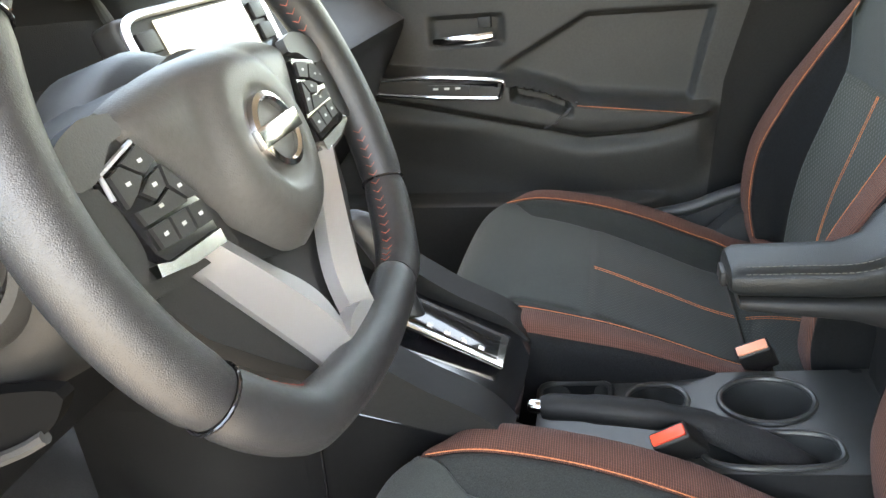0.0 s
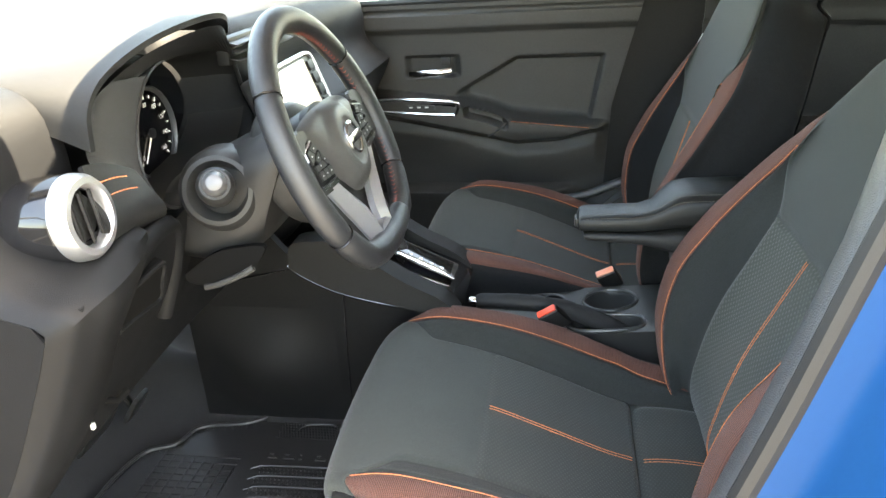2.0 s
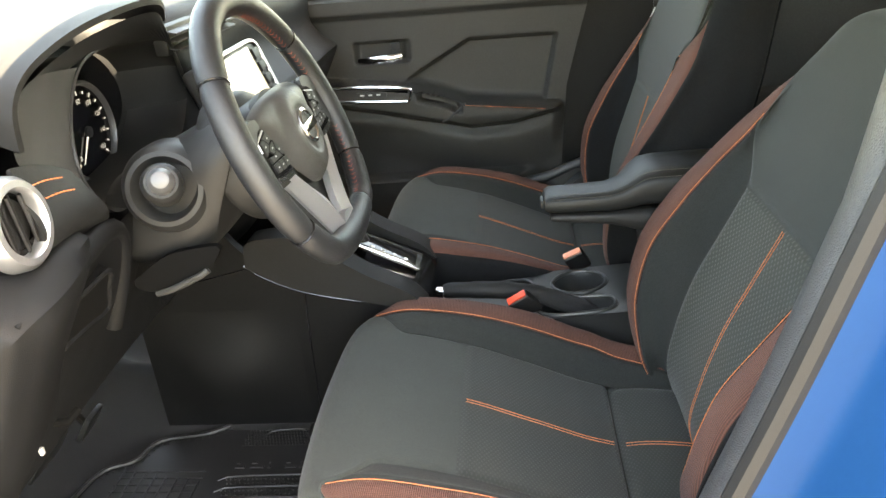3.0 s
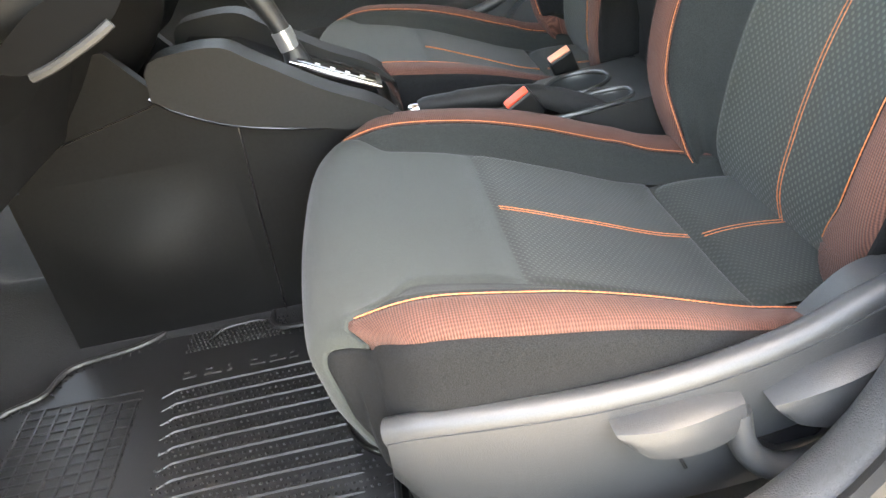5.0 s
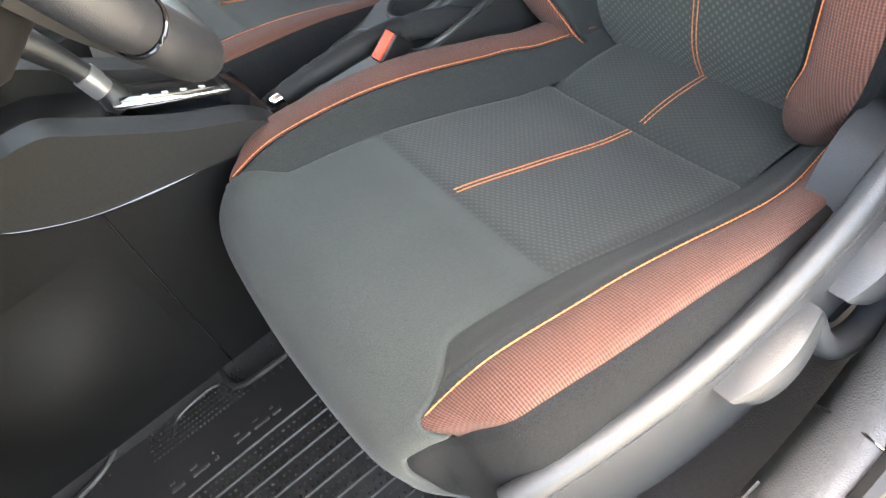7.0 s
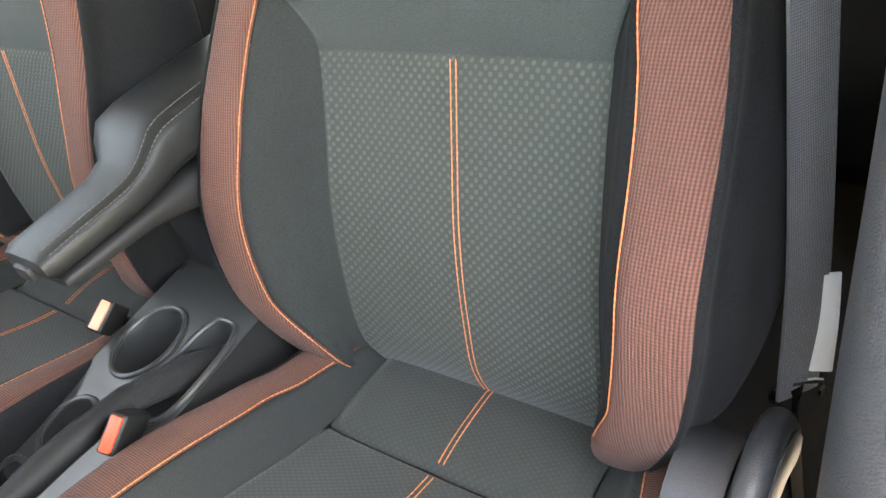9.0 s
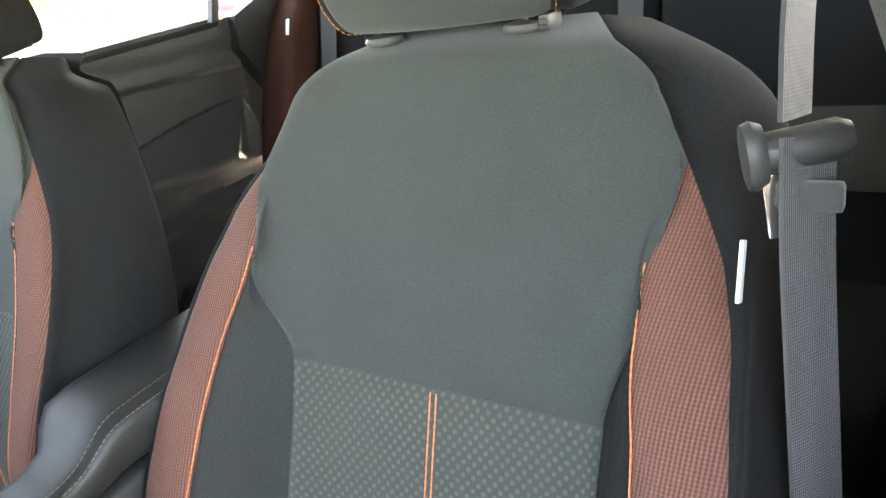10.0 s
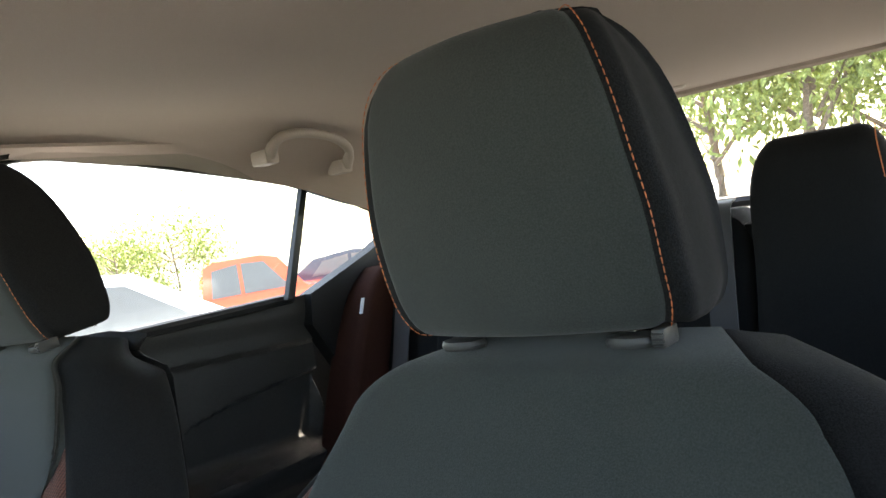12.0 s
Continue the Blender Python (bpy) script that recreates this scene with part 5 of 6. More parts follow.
for sd in (-1, 1):
    # spoke from the cover to the rim, with a satin shoulder above the switches
    sp = part("spoke", moved(slab([(sd * .070, .026), (sd * .104, .046), (sd * .160, .040), (sd * .164, -.030), (sd * .132, -.040), (sd * .060, -.046)], -.022, -.004, "z", .006, 3), WM), PLASTIC, wheel, "black side spoke")
    part("spoke_shoulder", moved(slab(rounded_line([(sd * .104, .043), (sd * .125, .045), (sd * .150, .036), (sd * .152, .020), (sd * .134, .019), (sd * .116, .030), (sd * .103, .033)], 40), -.006, .003, "z", .0035, 3), WM), PLASTIC_GREY, sp, "satin dark grey shoulder")
    part("spoke_cheek", moved(slab(rounded_line([(sd * .136, .016), (sd * .150, .018), (sd * .160, .004), (sd * .158, -.020), (sd * .146, -.030), (sd * .134, -.020), (sd * .132, .0)], 40), -.008, .0015, "z", .0035, 3), WM), PLASTIC, sp)
    pan = part("switch_pad", moved(slab([(sd * .100, .0275), (sd * .131, .0205), (sd * .133, .008), (sd * .129, -.022), (sd * .124, -.0275), (sd * .079, -.0300), (sd * .077, -.016)], -.005, .0022, "z", .002), WM), GLOSS_BLACK, sp, "glossy black switch panel")
    keys = [[(.101, .0250), (.118, .0210), (.108, .0115), (.0955, .0150)], [(.120, .0200), (.129, .0180), (.129, .0020), (.1185, .0060), (.110, .0112)],
            [(.1065, .0095), (.1165, .0050), (.110, -.0010), (.099, .0020), (.0965, .0110)], [(.0935, .0120), (.0965, .0015), (.0885, -.0090), (.0805, -.0100)],
            [(.0985, .0000), (.110, -.0030), (.126, -.0010), (.125, -.0085), (.0905, -.0100)], [(.0800, -.0130), (.0930, -.0120), (.0945, -.0240), (.0815, -.0250)],
            [(.0955, -.0120), (.1085, -.0110), (.1095, -.0230), (.0970, -.0240)], [(.1110, -.0110), (.1245, -.0105), (.1240, -.0215), (.1120, -.0225)]]
    for pts in keys:
        part("key", moved(slab([(sd * a, b) for a, b in pts], .0010, .0046, "z", .0011), WM), PLASTIC, pan)
        cx, cy = sum(p[0] for p in pts) / len(pts), sum(p[1] for p in pts) / len(pts)
        part("key_mark", moved(box(sd * cx - .0016, sd * cx + .0016, cy - .0009, cy + .0009, .0045, .0049, 0), WM), MARK, pan)
    part("pad_edge_trim", moved(tube([(sd * .1005, .0275, .0018), (sd * .131, .0205, .0018), (sd * .1325, .008, .0018)], .0014, 6), WM), SILVER, pan)
    part("spoke_trim", moved(slab([(sd * .079, -.0310), (sd * .124, -.0285), (sd * .134, -.0250), (sd * .136, -.0310), (sd * .110, -.0365), (sd * .080, -.0385)], -.010, .004, "z", .002), WM), CHROME, sp, "satin silver edge")
    # silver arm of the lower spoke, folded along its length
    top = [(.098, -.0385), (.082, -.070), (.062, -.105), (.046, -.134), (.038, -.154)]
    mid = [(.088, -.0375), (.064, -.068), (.042, -.099), (.028, -.126), (.024, -.157)]
    inn = [(.072, -.0360), (.047, -.066), (.025, -.090), (.013, -.110), (.008, -.136)]
    T, M, I = ([Vector(q) for q in path3([(sd * a, b, z) for a, b in row], 17)] for row, z in ((top, -.010), (mid, .0045), (inn, -.004)))
    low = [q + Vector((0, 0, -.010)) for q in I]
    bk = [q + Vector((0, 0, -.012)) for q in T]
    arm = bevelled(loft([[T[i], M[i], I[i], low[i], bk[i]] for i in range(17)]), .002, 2, 25)
    part("lower_spoke", moved(arm, WM), SPOKE_SILVER, wheel, "satin silver lower spoke")
    part("spoke_web", moved(slab([(sd * .100, -.040), (sd * .130, -.040), (sd * .112, -.075), (sd * .075, -.115), (sd * .044, -.146), (sd * .036, -.146), (sd * .062, -.104)], -.030, -.014, "z", .003), WM), PLASTIC, wheel, "black web behind the silver arm")
part("lower_spoke_foot", moved(slab(rounded_line([(-.037, -.146), (-.020, -.134), (-.010, -.129), (.010, -.129), (.020, -.134), (.037, -.146), (.036, -.157), (0, -.160), (-.036, -.157)], 44), -.008, .0044, "z", .003, 2), WM), SPOKE_SILVER, wheel, "satin silver foot of the lower spoke")
part("foot_wrap", moved(loft([[Vector((w * math.cos(a), y, -.004 + h * math.sin(a))) for a in [2 * math.pi * k / 20 for k in range(20)]] for y, w, h in ((-.168, .062, .015), (-.162, .050, .012), (-.157, .042, .009), (-.154, .038, .006))]), WM), LEATHER, wheel)
part("spoke_back", moved(slab([(-.060, -.056), (.060, -.056), (.020, -.128), (-.020, -.128)], -.030, -.018, "z", .004), WM), PLASTIC, wheel)

col = thing("steering_column", "black plastic steering column shroud with a lighting stalk", "steering column")
part("shroud", loft([[WC + WN * d + WX * (w * math.cos(a)) + WY * (h * math.sin(a) + o) for a in [2 * math.pi * k / 48 for k in range(48)]] for d, w, h, o in ((-.034, .060, .058, -.005), (-.040, .076, .074, -.005), (-.048, .083, .081, -.005), (-.085, .088, .086, -.006), (-.090, .086, .084, -.006), (-.094, .083, .081, -.006))]), PLASTIC, col, "round collar behind the wheel")


def squircle(c, w, h, p, n=48):
    out = []
    for k in range(n):
        a = 2 * math.pi * k / n
        ca, sa = math.cos(a), math.sin(a)
        out.append((c[0] + w * math.copysign(abs(ca) ** p, ca), c[1] + h * math.copysign(abs(sa) ** p, sa)))
    return out


COLUMN = [(-.445, .845, .060, .040), (-.425, .842, .080, .060), (-.385, .845, .094, .078), (-.335, .856, .100, .094), (-.300, .866, .101, .098), (-.275, .874, .098, .092), (-.262, .880, .092, .084)]
part("column_body", loft([[Vector((x + .42 * (z - zc), y + .004, z)) for y, z in squircle((.015, zc), w, h, .62)] for x, zc, w, h in COLUMN]), PLASTIC, col, "moulded column housing")
# no hollow is cut here: a black plate gives the pocket its shade
part("coin_pocket_shade", slab(rounded_line([(-.400, .768), (-.352, .800), (-.312, .8095), (-.281, .812), (-.279, .804), (-.302, .779), (-.367, .753), (-.398, .757)], 40), -.0905, -.080, "y", .003), VOID, col, "black plate painted as the pocket's shade under the column")
part("pocket_lip", tube(path3([(-.373, -.091, .749), (-.350, -.094, .756), (-.315, -.094, .771), (-.298, -.091, .780)], 16), .0045, 8), PLASTIC_GREY, col)
ST0 = Vector((-.335, -.078, .886))
ax = Vector((.42, -.85, .38)).normalized()
SQ = Matrix.Translation(ST0) @ ax.to_track_quat("Z", "Y").to_matrix().to_4x4()
CQ = Matrix.Translation(ST0 + Vector((.004, -.004, .002))) @ Vector((.20, -.95, .24)).to_track_quat("Z", "Y").to_matrix().to_4x4()
part("stalk_collar", turned([(.060, -.05), (.056, -.012), (.052, .000), (.046, .008), (.040, .009), (.034, .002), (.031, -.016), (0, -.018)], 40, CQ), PLASTIC, col, "round stalk recess")
stalk = part("stalk", turned([(.020, -.014), (.023, .02), (.0235, .080), (.0215, .098), (.018, .103)], 32, SQ), PLASTIC, col, "black lighting stalk")
part("stalk_cap", turned([(.0150, .102), (.0148, .114), (.0135, .123), (.009, .130), (0, .133)], 28, SQ), CAP_GREY, stalk, "pale grey turning knob")
for k in range(3):
    part("stalk_mark", moved(box(-.004, .004, -.0003, .0006, .030 + .016 * k, .038 + .016 * k, 0), SQ @ pose(0, 0, 0, 0, 0, 150) @ Matrix.Translation((0, -.0236, 0))), MARK, stalk)

# ---- centre console ----
con = thing("centre_console", "black plastic centre console between the front seats", "console")
SIDE = [(-.60, .26), (.02, .26), (.03, .40), (.01, .485), (-.06, .525), (-.107, .545), (-.20, .552), (-.292, .572), (-.374, .618), (-.43, .69), (-.60, .69)]
for y0, y1 in ((.250, .268), (.442, .460)):
    part("console_side", slab(SIDE, y0, y1, "y", .004), CONSOLE_SKIN_SHADED, con, "grained side panel with footwell shade in its colour")
part("seam", tube([(-.293, .2485, .570), (-.298, .2485, .46), (-.302, .2485, .35), (-.304, .2485, .27)], .0016, 5), GLOSS_BLACK, con)
part("seam", tube([(-.374, .2485, .618), (-.47, .2485, .596), (-.60, .2485, .566)], .0016, 5), GLOSS_BLACK, con)
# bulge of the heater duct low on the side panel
part("duct_bulge", sheet(lambda u, v: Vector((-.62 + .30 * u, .249 - .035 * math.sin(math.pi * u) ** 1.5 * math.sin(math.pi * v) ** 1.5, .27 + .26 * v)), 20, 20), CONSOLE_SKIN_SHADED, con)
for y0, y1, o in ((.228, .278, -1), (.432, .482, 1)):
    cheek = [(-.385, .625), (-.378, .668), (-.345, .678), (-.285, .676), (-.245, .650), (-.17, .600), (-.105, .566), (-.075, .535), (-.085, .527), (-.20, .553), (-.292, .575), (-.35, .602)]
    cheek = [(p.x, p.z) for p in path3([(a, 0, b) for a, b in cheek + cheek[:1]], 60)][:-1]
    part("shifter_cheek", slab(cheek, y0, y1, "y", .008, 3), PLASTIC_SOFT, con, "padded shifter surround")
part("shifter_bed", slab([(-.39, .60), (-.36, .655), (-.29, .642), (-.20, .592), (-.10, .550), (-.07, .528), (-.10, .50), (-.39, .54)], .275, .435, "y", .006), GLOSS_BLACK, con, "glossy black shifter bed")
part("shifter_trim", moved(box(-.068, .068, -.034, .034, -.002, .003, .002), pose(-.155, .362, .586, 0, 26, 0)), CHROME, con, "bright shifter surround")
gate = part("shifter_gate", moved(box(-.058, .058, -.024, .024, .002, .005, .002), pose(-.155, .362, .586, 0, 26, 0)), GLOSS_BLACK, con)
for k in range(4):
    part("gear_mark", moved(box(-.032 + .022 * k, -.025 + .022 * k, -.021, -.014, .0045, .0055, 0), pose(-.155, .362, .586, 0, 26, 0)), WHITE_LABEL, gate)
sel = part("shifter", loft([[Vector((x + w * math.cos(a), .362 + w * .8 * math.sin(a), z)) for a in [2 * math.pi * k / 16 for k in range(16)]] for x, z, w in ((-.205, .600, .020), (-.210, .630, .015), (-.222, .665, .014), (-.238, .700, .018), (-.250, .722, .021), (-.256, .735, .017), (-.258, .741, .006))]), LEATHER, con, "black gear selector")
part("shifter_sleeve", tube([(-.212, .362, .628), (-.219, .362, .655)], .0155, 16), SILVER, sel, "silver sleeve")
part("seam", tube(path3([(-.388, .232, .628), (-.355, .232, .603), (-.292, .232, .5735), (-.20, .232, .551), (-.10, .232, .540), (-.078, .236, .530)], 40), .0028, 6), GLOSS_BLACK, con)
# tray with cup holders
def ring_hole(outer, holes, z0, z1):
    """A plate with round-cornered holes, each walled downwards."""
    bm = bmesh.new()
    def loop(pts, z):
        vs = [bm.verts.new((a, b, z)) for a, b in pts]
        return [bm.edges.new((vs[i], vs[(i + 1) % len(vs)])) for i in range(len(vs))], vs
    edges = loop(outer, z1)[0]
    tops = []
    for h in holes:
        e, vs = loop(h, z1)
        edges += e
        tops.append(vs)
    bmesh.ops.triangle_fill(bm, use_beauty=True, use_dissolve=False, edges=edges)
    for vs in tops:
        c = sum((v.co for v in vs), Vector()) / len(vs)
        rows = [vs]
        for dz, k in ((-.0015, .985), (-.005, .960), (-.012, .945), (-.075, .86)):
            rows.append([bm.verts.new((c.x + (v.co.x - c.x) * k, c.y + (v.co.y - c.y) * k, z1 + dz)) for v in vs])
        for A, B in zip(rows, rows[1:]):
            for i in range(len(A)):
                bm.faces.new((A[i], A[(i + 1) % len(A)], B[(i + 1) % len(A)], B[i]))
        bm.faces.new(rows[-1])
    return bm


HOLES = [oval(.208, .388, .052, .044), oval(.197, .299, .070, .030, p=3), oval(.083, .392, .037, .032), oval(-.015, .408, .045, .024, p=4)]
TP = pose(0, 0, .470, 0, -4.5, 0)
TRAY = moved(ring_hole([(-.06, .262), (.31, .262), (.325, .29), (.325, .42), (.31, .448), (-.06, .448)], HOLES, 0, .0), TP)
tray = part("console_tray", TRAY, TRAY_SKIN, con, "grey plastic tray with cup holders")
for h in HOLES:
    part("holder_rim", tube([TP @ Vector((a, b, .001)) for a, b in h], .0038, 8, closed=True), TRAY_SKIN, tray)
for y0 in (.262, .444):
    part("tray_side", slab([(-.06, .26), (.32, .26), (.325, .494), (-.06, .466)], y0, y0 + .006, "y", .002), PLASTIC, con)
part("tray_rear", sheet(lambda u, v: Vector((.315 + .085 * v + .02 * math.sin(math.pi * v / 2), .262 + .19 * u, .492 + .18 * v * v)), 10, 12), TRAY_SKIN, con, "rising rear console wall")
part("tray_back", box(.33, .45, .265, .447, .26, .60, .01), PLASTIC, con)
arm = part("armrest", loft([[Vector((x, (y0 + y1) / 2 + (y1 - y0) / 2 * c, zc + h * s)) for c, s in [(math.copysign(abs(math.cos(a)) ** .55, math.cos(a)), math.copysign(abs(math.sin(a)) ** .55, math.sin(a))) for a in [2 * math.pi * k / 28 for k in range(28)]]] for x, y0, y1, zc, h in ((.140, .305, .360, .684, .006), (.143, .299, .369, .684, .012), (.152, .296, .374, .684, .016), (.25, .294, .376, .686, .018), (.275, .294, .384, .690, .021), (.295, .294, .410, .697, .027), (.312, .294, .424, .703, .031), (.34, .294, .428, .705, .033), (.45, .294, .430, .706, .034), (.56, .296, .428, .704, .033), (.59, .31, .41, .70, .02))]), LEATHER_ARM, con, "padded grey vinyl armrest lid")
for w, dz in ((.004, .70), (.012, .97)):
    part("stitching", stitches([(x, .294 + w, z0 + h * dz + .0008) for x, z0, h in ((.155, .684, .016), (.20, .685, .017), (.25, .686, .018), (.275, .690, .021), (.295, .697, .027), (.312, .703, .031), (.34, .705, .033), (.45, .706, .034), (.54, .704, .033))], r=.0005, length=.004, gap=.002), PALE_THREAD, arm, "pale thread")
for w, zz in ((-.067, .694),):
    part("stitching", stitches([(x, .362 + w, zz + (0 if x < .27 else min(.017, (x - .27) * .35))) for x in np.linspace(.145, .56, 16)], r=.0006), PLASTIC_GREY, arm, "pale thread")
part("armrest_base", loft([[Vector((x, .296 + .004 + w * (1 + c), zc + h * s)) for c, s in [(math.copysign(abs(math.cos(a)) ** .5, math.cos(a)), math.copysign(abs(math.sin(a)) ** .5, math.sin(a))) for a in [2 * math.pi * k / 24 for k in range(24)]]] for x, w, zc, h in ((.152, .028, .660, .005), (.160, .033, .659, .008), (.26, .036, .654, .013), (.32, .050, .645, .024), (.56, .060, .63, .03))]), PLASTIC, con, "black armrest bin")
part("armrest_latch", box(.135, .144, .318, .346, .672, .688, .003), PLASTIC, arm)
part("armrest_pillar", slab([(.335, .45), (.45, .45), (.55, .64), (.31, .64)], .318, .408, "y", .012), PLASTIC, con)

brake = thing("parking_brake", "black parking brake lever with chrome button", "parking brake")
part("grip", tube(path3([(-.048, .307, .522), (-.02, .307, .5235), (.06, .307, .520), (.12, .307, .512), (.135, .307, .508)], 20), [.0125] + [.015] * 5 + [.0165] * 8 + [.015] * 6, 14), PLASTIC_SOFT, brake, "moulded black grip")
part("lever_boot", loft([[Vector((x, .307 + w * math.cos(a), z + h * math.sin(a))) for a in [2 * math.pi * k / 14 for k in range(14)]] for x, z, w, h in ((.125, .508, .016, .015), (.16, .495, .018, .020), (.21, .470, .020, .022), (.25, .445, .020, .02))]), CARPET, brake, "fabric boot")
part("button", tube([(-.064, .307, .5235), (-.060, .307, .523), (-.046, .307, .522)], [.006, .0085, .0085], 14), CHROME, brake, "chrome release button")


def buckle(name, label, mt, m, stalk_to):
    bk = thing(name, label, "seat belt buckle", group="seat belt buckles")
    part("housing", moved(box(-.0095, .0095, -.021, .021, -.060, .0, .004, 3), m), PLASTIC, bk, "black plastic housing")
    part("release_button", moved(box(-.0060, .0060, -.0185, .0185, -.014, .0040, .0020), m), mt, bk)
    part("strap", tube([m @ Vector((0, 0, -.07)), Vector(stalk_to)], .012, 8), PLASTIC, bk)
    return bk


def frame_of(p, zdir, ydir):
    z = Vector(zdir).normalized()
    x = Vector(ydir).cross(z).normalized()
    y = z.cross(x)
    return Matrix(((x.x, y.x, z.x, p[0]), (x.y, y.y, z.y, p[1]), (x.z, y.z, z.z, p[2]), (0, 0, 0, 1)))


buckle("driver_side_buckle", "black seat belt buckle with bright red button", RED_BTN, frame_of((.086, .261, .528), (-.45, -.52, .72), (.85, .0, .5)), (.15, .275, .38))
buckle("passenger_side_buckle", "black seat belt buckle with faded orange-red button", PALE_RED, frame_of((.200, .454, .517), (-.35, -.58, .74), (.90, .0, .42)), (.24, .475, .38))


# ---- floor mat ----
mat_thing = thing("floor_mat", "black moulded rubber floor mat with ribs and a grid heel pad", "floor mat")
EDGE = [(-.165, -.26), (-.165, .16), (-.225, .195), (-.315, .205), (-.325, .262), (-.35, .278), (-.44, .288), (-.52, .230), (-.62, .205), (-.645, .15), (-.70, .115), (-.72, .0), (-.70, -.20), (-.64, -.26)]
part("mat_base", slab(EDGE, .258, .264, "z", .002), RUBBER, mat_thing, "black rubber sheet")
rimpts = path3([(a, b, .268) for a, b in EDGE] + [(EDGE[0][0], EDGE[0][1], .268)], 150)
part("mat_rim", tube(rimpts[:-1], .0042, 8, closed=True), RUBBER, mat_thing, "raised rubber rim")
for i in range(0, 149, 1):
    a, b = rimpts[i], rimpts[i + 1]
    if a.y > .10 or a.x > -.20:
        d = (b - a).normalized()
        inn = Vector((-d.y, d.x, 0))
        part("rim_rib", tube([a + Vector((0, 0, -.001)), a + inn * .012 + Vector((0, 0, -.003))], .0013, 5), RUBBER, mat_thing)
for k in range(11):
    y = .108 - .028 * k
    x0 = -.468 + .004 * k
    part("rib", tube(path3([(x0, y - .012, .264), (x0 + .035, y, .2645), (-.215, y + .004, .2645), (-.20, y + .004, .264)], 14), [.0010] + [.0026] * 12 + [.0010], 6), RUBBER, mat_thing)
for i in range(8):
    x = -.655 + .022 * i
    part("grid_bar", box(x - .0016, x + .0016, -.16, .125 - .004 * i, .263, .2672, .001), RUBBER, mat_thing)
for j in range(17):
    y = -.158 + .0175 * j
    part("grid_bar", box(-.66, -.498, y - .0016, y + .0016, .263, .2668, .001), RUBBER, mat_thing)
part("heel_loop", tube(path3([(-.42, .205, .266), (-.40, .228, .268), (-.35, .235, .268), (-.335, .232, .266)], 16), .0022, 6), RUBBER, mat_thing)
# plain bars for the worn lettering
for k, (dx, w) in enumerate(((0, .018), (.030, .024), (.062, .006), (.095, .020), (.122, .022), (.150, .012))):
    part("letter_bar", box(-.445 + dx, -.445 + dx + w, .128, .133, .2635, .2662, .0008), PLASTIC_GREY, mat_thing)
    part("letter_bar", box(-.445 + dx, -.445 + dx + w * .4, .140, .144, .2635, .2662, .0008), PLASTIC_GREY, mat_thing)
dots = bmesh.new()
rng = random.Random(4)
for k in range(10):
    for r in range(2):
        for i in range(33):
            x = -.450 + .0082 * i + .0041 * (r % 2)
            y = .108 - .028 * k - .009 - .010 * r
            bmesh.ops.create_cone(dots, cap_ends=True, segments=5, radius1=.0022, radius2=.0012, depth=.0030, matrix=Matrix.Translation((x, y, .2652)))
for i in range(24):
    for j in range(7):
        x, y = -.45 + .0062 * i + .003 * (j % 2), .192 + .0085 * j
        if y < .272 - abs(x + .39) * .35:
            bmesh.ops.create_cone(dots, cap_ends=True, segments=5, radius1=.0022, radius2=.0012, depth=.0030, matrix=Matrix.Translation((x, y, .2652)))
dm = part("mat_stud", dots, RUBBER, mat_thing)
tagged(dm, kind="stuff")
# pedals deep in the footwell
for nm, y, w, z in (("brake_pedal", .015, .045, .40), ("throttle_pedal", .135, .024, .37)):
    ped = thing(nm, "black rubber pedal in the dark footwell", "pedal", group="pedals")
    part("pedal_pad", moved(box(-.005, .005, -w, w, -.03, .03, .003), pose(-.70, y, z, 0, 35, 0)), RUBBER, ped)
    part("pedal_arm", tube([(-.71, y, z), (-.80, y, .56), (-.83, y, .70)], .008, 8), STEEL, ped)

# ---- driver's seat belt ----
belt = thing("seat_belt", "dark grey seat belt webbing hanging down the pillar", "seat belt")


def strap(points, across, w, t=.0014, n=40):
    P = path3(points, n)
    bm = bmesh.new()
    lay = bm.loops.layers.uv.verify()
    A = Vector(across).normalized()
    rows, s = [], 0.0
    for i, p in enumerate(P):
        d = (P[min(n - 1, i + 1)] - P[max(0, i - 1)]).normalized()
        a = (A - d * A.dot(d)).normalized()
        nn = d.cross(a)
        if i:
            s += (p - P[i - 1]).length
        rows.append(([bm.verts.new(p + a * w * (k / 6 - .5) + nn * (t if k in (0, 6) else t * 1.5)) for k in range(7)], [bm.verts.new(p + a * w * (k / 6 - .5) - nn * t) for k in range(7)], s))
    for (a0, b0, s0), (a1, b1, s1) in zip(rows, rows[1:]):
        for k in range(6):
            f = bm.faces.new((a0[k], a0[k + 1], a1[k + 1], a1[k]))
            for lp, uvw in zip(f.loops, ((w * k / 6, s0), (w * (k + 1) / 6, s0), (w * (k + 1) / 6, s1), (w * k / 6, s1))):
                lp[lay].uv = uvw
            bm.faces.new((b0[k], b1[k], b1[k + 1], b0[k + 1]))
        bm.faces.new((a0[0], a1[0], b1[0], b0[0]))
        bm.faces.new((a0[6], b0[6], b1[6], a1[6]))
    return bm


